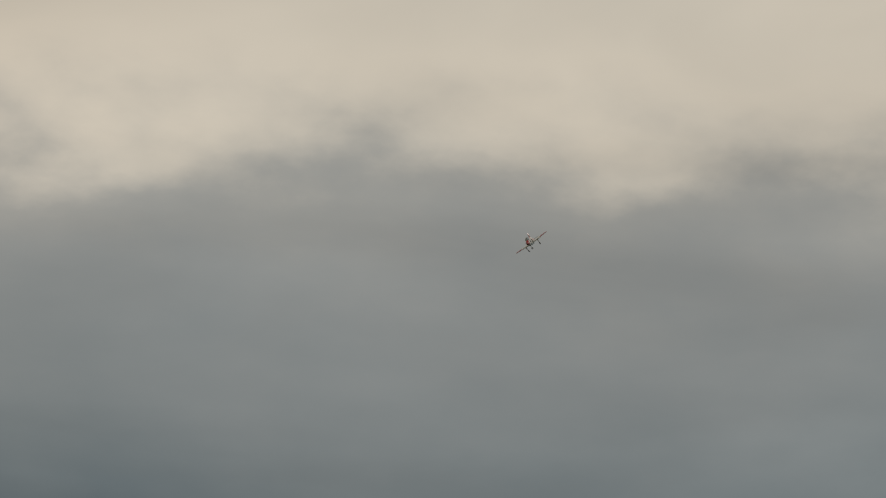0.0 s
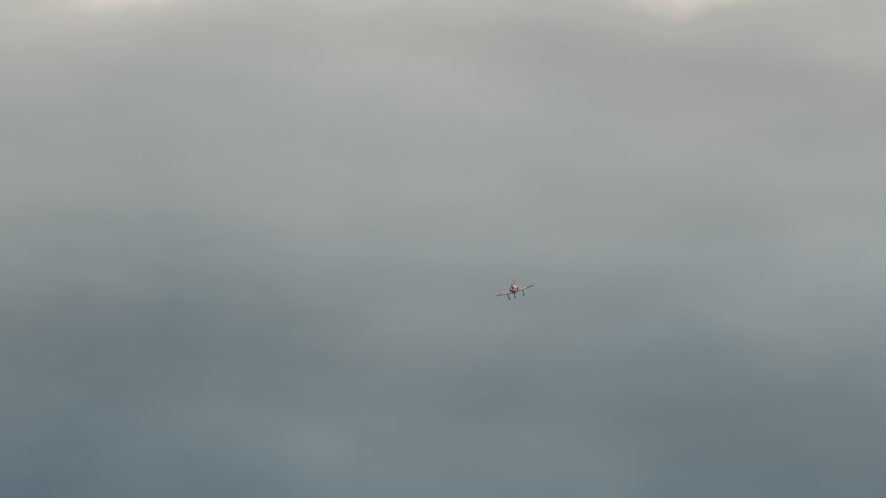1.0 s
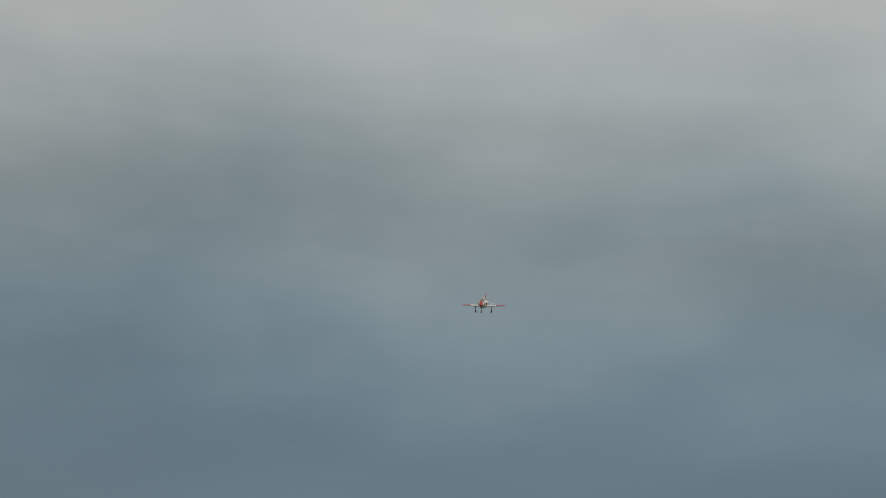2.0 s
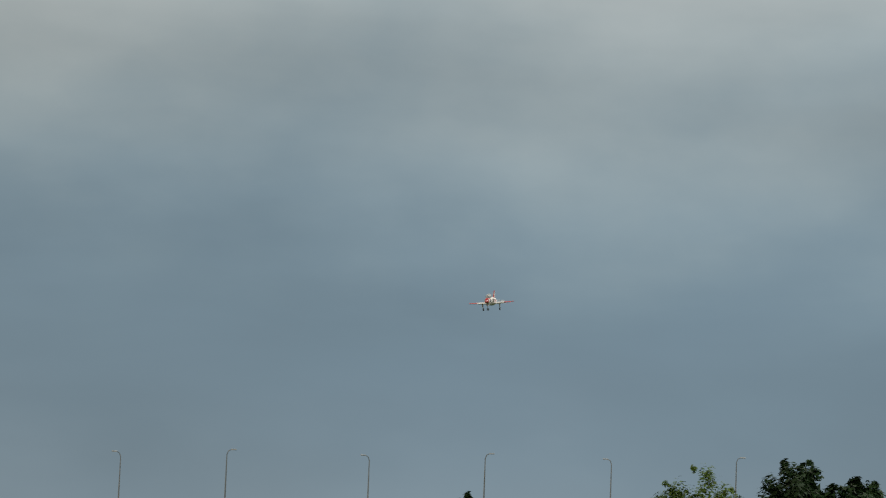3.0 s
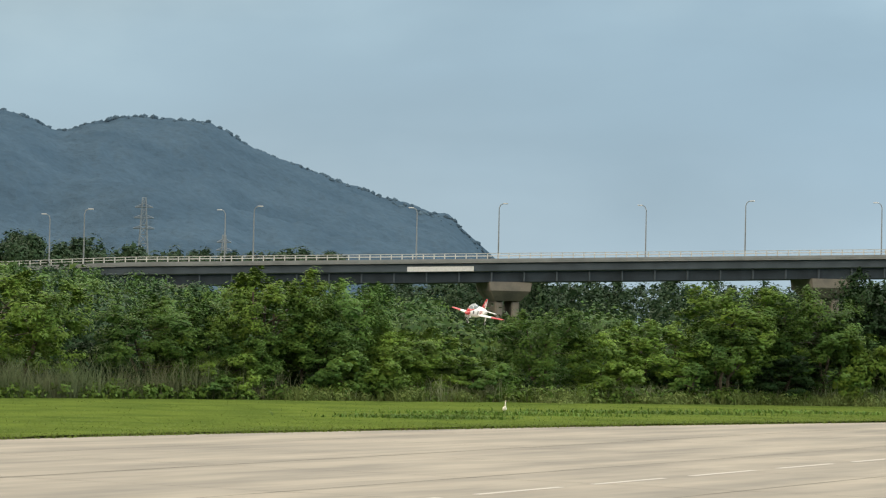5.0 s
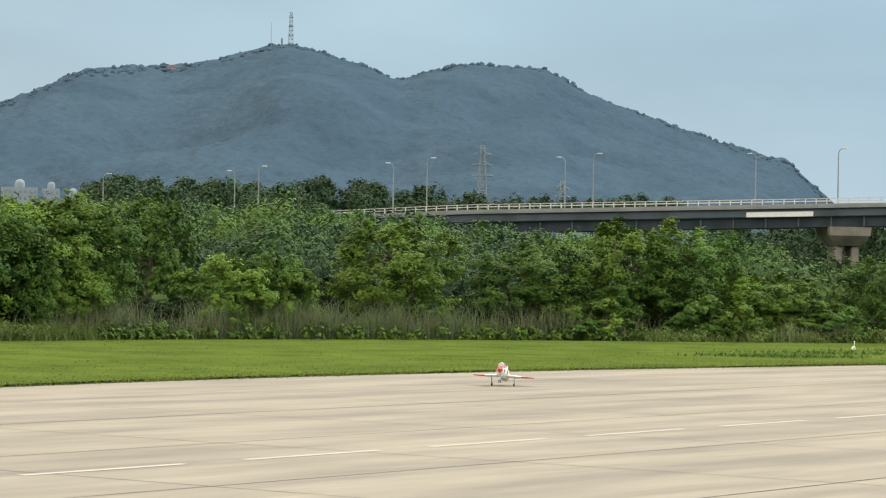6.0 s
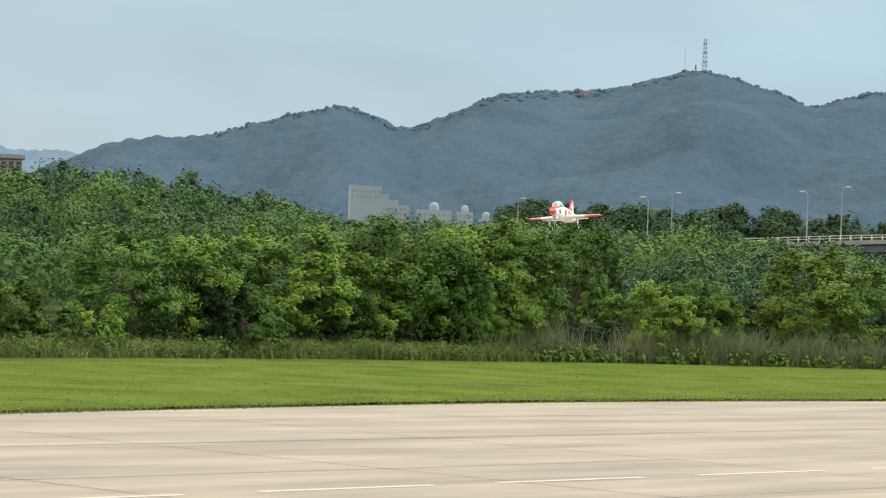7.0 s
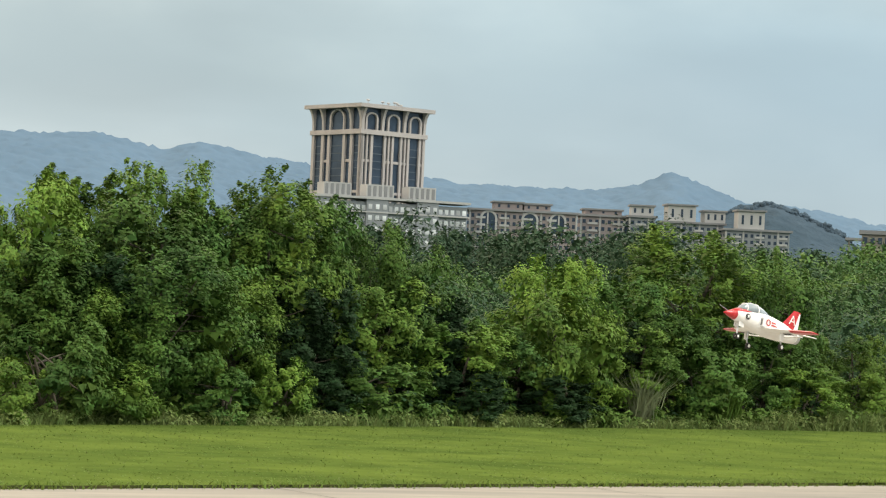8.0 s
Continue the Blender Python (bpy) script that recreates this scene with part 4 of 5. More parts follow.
def tower():
    root = empty("tower_block")
    tagged(root, "tall cream and dark glass tower with arched top", "building")
    v, rt = Vector((-0.411, 0.912, 0)), Vector((0.912, 0.411, 0))
    a = radians(37.5)
    dx, dy = rt * math.cos(a) + v * math.sin(a), -rt * math.sin(a) + v * math.cos(a)
    C = polar(24.18, 1475)
    C.z = 0
    W, D = 43.6, 43.6
    Z0, Z1, Z2, Z3 = 20.0, 102.0, 104.5, 116.0
    block(root, C + dx * 1.2 + dy * 1.2, dx, dy, W - 2.4, D - 2.4, Z0, Z3, GLASS, "glazing")

    def face(o, d, n, wid, piers, flip):
        for u0, u1 in piers:
            bm = bmesh.new()
            p0, p1 = o + d * u0, o + d * u1
            q = [p0, p1, p1 - n * 1.5, p0 - n * 1.5]
            loft(bm, [[(p.x, p.y, z) for p in q] for z in (Z0, Z1)])
            part("pillar", bm, CREAM, root)
        for z in (Z0 + 6, 44, 71.5, 88):
            for u0, u1 in [(piers[i][1], piers[i + 1][0]) for i in range(len(piers) - 1)]:
                if u1 - u0 > 5.0 and z > 80:
                    continue
                bm = bmesh.new()
                p0, p1 = o + d * u0 - n * 0.5, o + d * u1 - n * 0.5
                q = [p0, p1, p1 - n * 1.0, p0 - n * 1.0]
                loft(bm, [[(p.x, p.y, zz) for p in q] for zz in (z - 0.7, z + 0.7)])
                part("spandrel", bm, CREAM, root)
        # floors behind the glass
        for k in range(4, 18):
            z = Z0 + 8 + k * 4.0
            for u0, u1 in [(piers[i][1], piers[i + 1][0]) for i in range(len(piers) - 1)]:
                if u1 - u0 > 5.0:
                    bm = bmesh.new()
                    p0, p1 = o + d * u0 - n * 1.1, o + d * u1 - n * 1.1
                    q = [p0, p1, p1 - n * 0.3, p0 - n * 0.3]
                    loft(bm, [[(p.x, p.y, zz) for p in q] for zz in (z - 0.25, z + 0.25)])
                    part("floor_edge", bm, GIRDER, root)
        # arches under the roof
        for u in (wid * 0.16, wid * 0.5, wid * 0.84) if flip else (wid * 0.5,):
            bm = bmesh.new()
            R = 4.2 if flip else 6.5
            pts = []
            for k in range(13):
                g = math.pi * k / 12
                pts.append((math.cos(g), math.sin(g)))
            rings = []
            for s, g in [(R, 0.0), (R - 1.1, 0.0)]:
                rings.append([o + d * (u + s * x) + Vector((0, 0, 110.5 + s * y * 0.8)) for x, y in pts])
            for k in range(12):
                a0, a1, b0, b1 = rings[0][k], rings[0][k + 1], rings[1][k], rings[1][k + 1]
                loft(bm, [[a0, a1, b1, b0], [x - n * 1.2 for x in (a0, a1, b1, b0)]])
            for s in (-1, 1):
                p0, p1 = o + d * (u + s * (R - 0.55) - 0.55), o + d * (u + s * (R - 0.55) + 0.55)
                q = [p0, p1, p1 - n * 1.2, p0 - n * 1.2]
                loft(bm, [[(p.x, p.y, z) for p in q] for z in (Z2, 110.5)])
            part("arch", bm, CREAM, root)
        # flared brackets up to the roof
        for u in [wid * k for k in ((0.02, 0.33, 0.67, 0.98) if flip else (0.02, 0.22, 0.78, 0.98))]:
            bm = bmesh.new()
            rings = []
            for z, out in ((Z2, 0.0), (110, 0.3), (113.5, 1.2), (Z3, 2.8)):
                p0, p1 = o + d * (u - 0.8) + n * out, o + d * (u + 0.8) + n * out
                q = [p0, p1, p1 - n * (2.0 + out), p0 - n * (2.0 + out)]
                rings.append([(p.x, p.y, z) for p in q])
            loft(bm, rings)
            part("bracket", bm, CREAM, root)

    face(C, dx, -dy, W, [(0, 2.2), (3.8, 4.8), (6.6, 8.2), (15.6, 17.0), (18.4, 19.4), (20.8, 22.2), (26.6, 28), (29.4, 30.4), (31.6, 33), (39.4, 40.8), (42.0, 43.6)], True)
    face(C + dy * D, -dy, -dx, D, [(0, 2.2), (8.4, 10.6), (14, 16.2), (27.4, 29.6), (33.8, 36), (41.4, 43.6)], False)
    block(root, C - dx * 0.8 - dy * 0.8, dx, dy, W + 1.6, D + 1.6, Z1, Z2, CREAM, "cornice")
    block(root, C - dx * 3.4 - dy * 3.4, dx, dy, W + 6.8, D + 6.8, Z3, Z3 + 2.0, CREAM, "roof_slab")
    bm = bmesh.new()
    rr = random.Random(2)
    for k in range(7):
        p = C + dx * rr.uniform(4, W - 4) + dy * rr.uniform(2, 16)
        bmesh.ops.create_uvsphere(bm, u_segments=8, v_segments=5, radius=1.1, matrix=Matrix.Translation((p.x, p.y, Z3 + 4.4)) @ Matrix.Diagonal((1, 1, 0.5, 1)))
        rod(bm, (p.x, p.y, Z3 + 2), (p.x, p.y, Z3 + 4.2), 0.2, None, 5)
    part("dish_aerial", bm, TRIMW, root)


def annex():
    root = empty("annex_building")
    tagged(root, "grey tiled lower building with rows of pale windows", "building")
    v, rt = Vector((-0.40, 0.916, 0)), Vector((0.916, 0.40, 0))
    a = radians(20)
    dx, dy = rt * math.cos(a) + v * math.sin(a), -rt * math.sin(a) + v * math.cos(a)
    o = polar(25.05, 1440)
    o.z = 0
    W = 84
    block(root, o, dx, dy, W, 16, 18, 65, GREYWALL)
    for k in range(3):
        block(root, o + dx * (28 * k - 0.6) - dy * 1.6, dx, dy, 12, 18, 18, 66.4, GREYWALL, "bay")
        block(root, o + dx * (4.5 + 23.5 * k) + dy * 1, dx, dy, 15, 11, 66, 74.2, TRIMW, "roof_house")
        windows(root, "roof_window", o + dx * (4.5 + 23.5 * k) + dy * 0.98, dx, -dy, 15, 67.8, 73.8, 5, 1, 1.6, 5.5, ROOFG)
        windows(root, "window", o + dx * (28 * k - 0.6) - dy * 1.62, dx, -dy, 12, 19, 65.5, 3, 8, 2.0, 2.6, PALEGLASS)
        windows(root, "window", o + dx * (28 * k + 11.5), dx, -dy, 16.5, 19, 64.8, 5, 8, 2.0, 2.6, PALEGLASS)
    block(root, o - dx * 1.2 - dy * 2.2, dx, dy, W + 2.4, 20, 66.4, 67.6, TRIMW, "cornice")
    block(root, o - dx * 0.9 - dy * 1.9, dx, dy, W + 1.8, 19, 59.4, 60.1, TRIMW, "string_course")


def dorm(az, r, turn, W, D, z0, z1, wall, label, cols, rows, houses=(), roof_over=1.4, arches=()):
    """A long building with balconies, an overhanging roof and roof houses."""
    root = empty("apartment_building")
    tagged(root, label, "building")
    v = polar(az, 1)
    rt = Vector((v.y, -v.x, 0))
    a = radians(turn)
    dx, dy = rt * math.cos(a) + v * math.sin(a), -rt * math.sin(a) + v * math.cos(a)
    o = polar(az, r)
    block(root, o, dx, dy, W, D, z0, z1, wall)
    block(root, o - dx * roof_over - dy * roof_over, dx, dy, W + 2 * roof_over, D + 2 * roof_over, z1, z1 + 1.1, ROOFG, "roof")
    windows(root, "window", o - dy * 0.02, dx, -dy, W, z0, z1 - 0.8, cols, rows, W / cols * 0.5, (z1 - z0) / rows * 0.52, GLASS)
    windows(root, "side_window", o + dy * D - dx * 0.02, -dy, -dx, D, z0, z1 - 0.8, max(2, cols // 3), rows, D / max(2, cols // 3) * 0.35, (z1 - z0) / rows * 0.5, GLASS)
    bm = bmesh.new()
    box(bm, 0, W / cols * 1.6, -0.9, 0.05, -0.35, 0.75)
    first = None
    rz = math.degrees(math.atan2(dx.y, dx.x))
    for j in range(1, rows):
        for i in range(1, cols - 1, 4):
            m = Matrix.Translation(o + dx * (W * i / cols) + Vector((0, 0, z0 + (z1 - z0) * j / rows))) @ pose(0, 0, 0, 0, 0, rz)
            if first is None:
                ob = part("balcony", bm, TRIMW, root); ob.matrix_basis = m; first = ob.data
            else:
                share("balcony", first, root, m)
    for i in range(0, cols + 1, 3):
        bm = bmesh.new()
        p = o + dx * (W * i / cols - 0.4) - dy * 0.5
        loft(bm, [[(q.x, q.y, z) for q in (p, p + dx * 0.8, p + dx * 0.8 + dy * 0.6, p + dy * 0.6)] for z in (z0, z1)])
        part("pilaster", bm, TRIMW, root)
    for u in arches:
        # a round-headed gable over a dark opening
        ring, fill, out = bmesh.new(), bmesh.new(), -dy * 0.8
        arc = [(math.cos(math.pi * k / 12), math.sin(math.pi * k / 12)) for k in range(13)]
        at = lambda rad, c, e: o + dx * (u + rad * c) + Vector((0, 0, z1 - 4.2 + rad * e)) + out
        for (c0, e0), (c1, e1) in zip(arc, arc[1:]):
            q = [at(4.6, c0, e0), at(4.6, c1, e1), at(3.5, c1, e1), at(3.5, c0, e0)]
            loft(ring, [q, [p + dy * 1.2 for p in q]])
        for c in (-4.05, 4.05):
            q = [o + dx * (u + c + e) + out for e in (-0.55, 0.55)]
            q = q + [p + dy * 1.2 for p in q[::-1]]
            loft(ring, [[(p.x, p.y, z) for p in q] for z in (z1 - 12, z1 - 4.2)])
        q = [at(3.5, c, e) + dy * 0.5 for c, e in arc] + [o + dx * (u + c) + Vector((0, 0, z1 - 12)) + out + dy * 0.5 for c in (-3.5, 3.5)]
        loft(fill, [q, [p + dy * 0.6 for p in q]])
        g = part("gable_arch", ring, TRIMW, root)
        part("arch_opening", fill, GLASS, g)
    for u, w, h in houses:
        b = block(root, o + dx * u + dy * 1.0, dx, dy, w, D - 2, z1 + 1.1, z1 + h, wall if wall is PINKWALL else TRIMW, "roof_house")
        block(root, o + dx * (u - 1) + dy * 0.0, dx, dy, w + 2, D, z1 + h, z1 + h + 0.9, ROOFG, "roof_house_slab")
        windows(root, "roof_window", o + dx * u + dy * 0.98, dx, -dy, w, z1 + 1.5, z1 + h, 3 if w > 8 else 2, 1, 1.2, (h - 1.5) * 0.55, GLASS)
    return root


def buildings():
    tower()
    annex()
    dorm(21.88, 1480, 6, 57, 14, 22, 64.6, PINKWALL, "pinkish tiled apartment block with arched gables", 18, 11, [(13, 15, 4.6), (29, 14, 4.2)], arches=(10, 32, 47))
    dorm(19.6, 1500, 8, 34, 14, 22, 64.8, PINKWALL, "pinkish tiled apartment block with flat roofs", 10, 11, [(2, 20, 3.4)], arches=(27,))
    dorm(18.61, 1495, 6, 13.5, 12, 22, 65.0, GREYWALL, "pale apartment tower with a flared roof house", 4, 11, [(0.8, 12, 6.0)])
    dorm(17.92, 1490, 10, 32.5, 15, 22, 62.6, GREYWALL, "grey apartment block with two roof houses", 10, 11, [(2.5, 15, 9.4), (22.5, 11, 7.0)])
    dorm(16.64, 1480, 10, 34, 15, 22, 59.6, GREYWALL, "grey apartment block with white balconies", 11, 11, [(6.5, 14, 10.4)])
    # small square pavilion on the wooded rise
    root = empty("pavilion")
    tagged(root, "small grey concrete pavilion on the wooded rise", "building")
    p = polar(13.6, 420)
    dx, dy = Vector((0.97, 0.23, 0)), Vector((-0.23, 0.97, 0))
    o = p - dx * 2.2
    block(root, o, dx, dy, 4.3, 4, 12.5, 18.6, PIER)
    block(root, o - dx * 0.4 - dy * 0.4, dx, dy, 5.1, 4.8, 18.6, 19.2, ROOFG, "roof")
    windows(root, "window", o, dx, -dy, 4.3, 16.9, 18.5, 4, 1, 0.6, 0.9, GLASS)
    block(root, o - dx * 2.0, dx, dy, 0.3, 0.3, 12.5, 17.6, PIER, "post")
    block(root, o - dx * 2.4 - dy * 0.2, dx, dy, 2.4, 3, 17.6, 18.0, ROOFG, "canopy_roof")
    # pale stepped building below the hill
    root = empty("campus_building")
    tagged(root, "pale stepped building below the hill", "building")
    o = polar(6.78, 1800)
    dx, dy = Vector((0.985, 0.17, 0)), Vector((-0.17, 0.985, 0))
    for u, w, h in ((0, 20, 65), (20, 5, 60), (25, 6, 56.5), (31, 7, 53)):
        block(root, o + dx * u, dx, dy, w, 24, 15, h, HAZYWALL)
    windows(root, "window", o, dx, -dy, 20, 56, 63, 7, 2, 1.1, 1.4, ROOFG)
    windows(root, "window", o + dx * 20, dx, -dy, 17, 40, 52, 6, 4, 1.4, 1.2, ROOFG)
    # domed pavilions beside it
    for az, w, h, dome in ((5.05, 22, 50.5, 3.2), (4.42, 10, 50.0, 2.4), (3.98, 9, 46.0, 2.6)):
        root = empty("domed_hall")
        tagged(root, "pale hall with a small round dome", "building")
        o = polar(az, 1790) - dx * (w / 2)
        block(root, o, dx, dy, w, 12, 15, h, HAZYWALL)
        windows(root, "window", o, dx, -dy, w, 38, h - 1, max(3, int(w / 3)), 3, 1.1, 1.6, ROOFG)
        bm = bmesh.new()
        c = o + dx * (w / 2) + dy * 4
        rod(bm, (c.x, c.y, h), (c.x, c.y, h + 2), dome, dome, 12)
        bmesh.ops.create_uvsphere(bm, u_segments=12, v_segments=8, radius=dome, matrix=Matrix.Translation((c.x, c.y, h + 2)))
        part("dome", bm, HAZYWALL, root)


# ---- the model jet ----
def jet():
    root = empty("model_jet")
    tagged(root, "white and red radio-controlled jet with wheels down", "model aeroplane")

    def ell(y, zc, hw, hh, n=20, sq=1.0):
        ring = []
        for i in range(n):
            a = 2 * math.pi * i / n
            c, s = math.cos(a), math.sin(a)
            ring.append((hw * math.copysign(abs(c) ** sq, c), y, zc + hh * math.copysign(abs(s) ** sq, s)))
        return ring

    prof = [(0.62, -0.014, 0.006, 0.006), (0.585, -0.010, 0.020, 0.018), (0.53, -0.006, 0.036, 0.034), (0.46, 0.000, 0.051, 0.052), (0.40, 0.004, 0.061, 0.064),
            (0.28, 0.006, 0.074, 0.086), (0.15, 0.006, 0.086, 0.102), (0.02, 0.002, 0.096, 0.110), (-0.12, -0.006, 0.102, 0.106), (-0.28, -0.010, 0.096, 0.094),
            (-0.42, -0.014, 0.080, 0.076), (-0.52, -0.016, 0.064, 0.062)]
    bm = bmesh.new(); loft(bm, [ell(*p) for p in prof[:4]]); part("nose_cone", bm, JET_RED, root, "glossy red nose", True)
    bm = bmesh.new(); loft(bm, [ell(*p) for p in prof[3:]]); part("fuselage", bm, JET_WHITE, root, "glossy white fuselage", True)
    bm = bmesh.new(); rod(bm, (0, 0.56, 0.012), (0, 0.70, 0.040), 0.005, 0.003, 6); part("probe", bm, JET_METAL, root)
    bm = bmesh.new(); loft(bm, [ell(-0.515, -0.016, 0.062, 0.060), ell(-0.575, -0.018, 0.056, 0.054)]); pipe = part("jet_pipe", bm, JET_METAL, root, "pale metal jet pipe", True)
    # dark disc on the closed end stands for the pipe's shaded hollow
    bm = bmesh.new(); loft(bm, [ell(-0.576, -0.018, 0.048, 0.046), ell(-0.579, -0.018, 0.046, 0.044)]); part("pipe_mouth_shade", bm, JET_DARK, pipe)
    # red deck before the windscreen, canopy with frames
    bm = bmesh.new(); loft(bm, [ell(0.50, 0.016, 0.030, 0.026), ell(0.42, 0.040, 0.045, 0.034), ell(0.34, 0.054, 0.055, 0.034), ell(0.22, 0.052, 0.062, 0.034)]); part("coaming", bm, JET_RED, root, "", True)
    cp = [(0.415, 0.066, 0.010, 0.008), (0.375, 0.078, 0.036, 0.032), (0.32, 0.090, 0.050, 0.054), (0.24, 0.098, 0.057, 0.068), (0.15, 0.100, 0.057, 0.069), (0.06, 0.096, 0.050, 0.058),
          (-0.02, 0.090, 0.038, 0.042), (-0.09, 0.084, 0.020, 0.024)]
    bm = bmesh.new(); loft(bm, [ell(*p) for p in cp]); can = part("canopy", bm, CANOPY, root, "clear tinted cockpit canopy", True)
    for k in (2, 4):
        y, zc, hw, hh = cp[k]
        bm = bmesh.new(); loft(bm, [ell(y + 0.007, zc, hw * 1.03, hh * 1.03), ell(y - 0.007, zc, hw * 1.03, hh * 1.03)]); part("canopy_frame", bm, JET_WHITE, can)
    # spine down to the fin
    bm = bmesh.new(); loft(bm, [ell(0.04, 0.085, 0.030, 0.030), ell(-0.15, 0.082, 0.032, 0.024), ell(-0.34, 0.066, 0.026, 0.022), ell(-0.5, 0.046, 0.012, 0.010)]); part("spine", bm, JET_WHITE, root, "", True)
    for s in (-1, 1):
        bm = bmesh.new()
        loft(bm, [[(s * (0.075 + dx), y, z) for dx, z in ((0, -0.045), (w, -0.035), (w, 0.045), (0, 0.058))] for y, w in ((0.13, 0.036), (0.02, 0.040), (-0.2, 0.022), (-0.32, 0.002))])
        air = part("air_intake", bm, JET_WHITE, root)
        # thin grey plate stands for the shaded intake opening
        bm = bmesh.new()
        loft(bm, [[(s * (0.078 + dx), y, z) for dx, z in ((0, -0.030), (0.026, -0.024), (0.026, 0.032), (0, 0.040))] for y in (0.132, 0.134)])
        part("intake_mouth_shade", bm, JET_GREY, air)
        # red ring and bars beside the intake, dark round mark behind the nose
        bm = bmesh.new()
        for k in range(14):
            a0, a1 = 2 * math.pi * k / 14, 2 * math.pi * (k + 1) / 14
            q = [(0.119, 0.055 + r * math.cos(a), 0.012 + r * math.sin(a)) for r, a in ((0.034, a0), (0.034, a1), (0.024, a1), (0.024, a0))]
            loft(bm, [[(s * x, y, z) for x, y, z in q], [(s * (x + 0.002), y, z) for x, y, z in q]])
        box(bm, min(s * 0.116, s * 0.119), max(s * 0.116, s * 0.119), -0.06, 0.0, 0.018, 0.030)
        box(bm, min(s * 0.114, s * 0.1175), max(s * 0.114, s * 0.1175), -0.09, 0.0, -0.006, 0.004)
        part("intake_marking", bm, JET_RED, root, "red warning marks beside the intake")
        bm = bmesh.new()
        rod(bm, (s * 0.060, 0.325, 0.010), (s * 0.0770, 0.325, 0.010), 0.030, 0.030, 16)
        rond = part("roundel", bm, JET_DARK, root, "dark round mark with white centre")
        bm = bmesh.new()
        for k in range(5):
            a = math.pi / 2 + 2 * math.pi * k / 5
            q = [(0.325, 0.014)] + [(0.325 + r * math.cos(a + d), 0.014 + r * math.sin(a + d)) for r, d in ((0.010, -0.63), (0.025, 0.0), (0.010, 0.63))]
            loft(bm, [[(s * 0.0769, y, z) for y, z in q], [(s * 0.0787, y, z) for y, z in q]])
        part("roundel_star", bm, JET_WHITE, rond)
        # wing: white inside, red outside, flap down
        def plate(sec, th):
            rings = []
            for x, y0, y1, z, t in sec:
                m = (y0 + y1) / 2
                rings.append([(s * x, y0, z), (s * x, y0 * 0.7 + y1 * 0.3, z + t), (s * x, m * 0.6 + y1 * 0.4, z + t * 0.8), (s * x, y1, z), (s * x, m, z - t * 0.5), (s * x, y0 * 0.8 + y1 * 0.2, z - t * 0.6)])
            b = bmesh.new(); loft(b, rings); return b
        wing = part("wing", plate([(0.07, 0.14, -0.22, -0.055, 0.030), (0.33, 0.01, -0.215, -0.046, 0.020)], 0), JET_WHITE, root)
        part("wing_tip", plate([(0.33, 0.01, -0.215, -0.046, 0.020), (0.53, -0.075, -0.21, -0.038, 0.013), (0.55, -0.10, -0.205, -0.037, 0.006)], 0), JET_RED, wing, "red outer wing")
        part("flap", plate([(0.10, -0.215, -0.285, -0.072, 0.008), (0.32, -0.212, -0.265, -0.062, 0.006)], 0), JET_WHITE, wing)
        bm = bmesh.new()
        for k in range(4):
            x0 = s * (0.20 + 0.03 * k)
            box(bm, min(x0, x0 + s * 0.02), max(x0, x0 + s * 0.02), -0.13, -0.07, -0.069, -0.066)
        part("wing_lettering", bm, JET_DARK, wing, "dark bars of lettering under the wing")
        # tailplane
        part("tailplane", plate([(0.04, -0.40, -0.52, 0.015, 0.010), (0.25, -0.52, -0.585, -0.005, 0.005)], 0), JET_WHITE, root)
        # main wheel leg
        leg = empty("main_gear"); leg.parent = root
        leg.matrix_basis = pose(s * 0.20, -0.06, -0.05)
        bm = bmesh.new(); rod(bm, (0, 0, 0.01), (s * 0.006, -0.005, -0.10), 0.011, 0.010, 8); rod(bm, (s * 0.006, -0.005, -0.10), (s * 0.004, -0.03, -0.145), 0.008, 0.007, 8)
        part("strut", bm, JET_METAL, leg)
        bm = bmesh.new(); rod(bm, (-0.014, -0.03, -0.148), (0.014, -0.03, -0.148), 0.030, 0.030, 18); part("tyre", bm, RUBBER, leg)
        bm = bmesh.new(); rod(bm, (-0.016, -0.03, -0.148), (0.016, -0.03, -0.148), 0.018, 0.018, 12); part("wheel_hub", bm, JET_WHITE, leg)
        bm = bmesh.new(); box(bm, s * 0.016 - 0.003, s * 0.016 + 0.003, -0.03, 0.03, -0.095, 0.0, 0.002); part("gear_door", bm, JET_WHITE, leg)
    # fin
    def fin(z0, z1, k0, k1, w):
        lo = (-0.28 - 0.20 * k0, -0.53 - 0.06 * k0)
        hi = (-0.28 - 0.20 * k1, -0.53 - 0.06 * k1)
        b = bmesh.new()
        loft(b, [[(0, y0, z), (w, (y0 + y1) / 2, z), (0, y1, z), (-w, (y0 + y1) / 2, z)] for (y0, y1), z in ((lo, z0), (hi, z1))])
        return b
    f = part("fin", fin(0.05, 0.25, 0.0, 1.0, 0.011), JET_RED, root, "red tail fin")
    bm = bmesh.new()
    loft(bm, [[(0, -0.50, z), (0.012, -0.54, z), (0, -0.585, z), (-0.012, -0.54, z)] if z < 0.15 else [(0, -0.555, z), (0.008, -0.57, z), (0, -0.592, z), (-0.008, -0.57, z)] for z in (0.06, 0.235)])
    part("rudder", bm, JET_WHITE, f, "white rudder")
    for s in (-1, 1):
        bm = bmesh.new()
        for (ya, za), (yb, zb) in (((-0.415, 0.105), (-0.470, 0.195)), ((-0.505, 0.105), (-0.470, 0.195)), ((-0.435, 0.135), (-0.495, 0.135))):
            rod(bm, (s * 0.0105, ya, za), (s * 0.0095, yb, zb), 0.006, None, 5)
        part("fin_letter", bm, JET_WHITE, f, "white letter A on the fin")
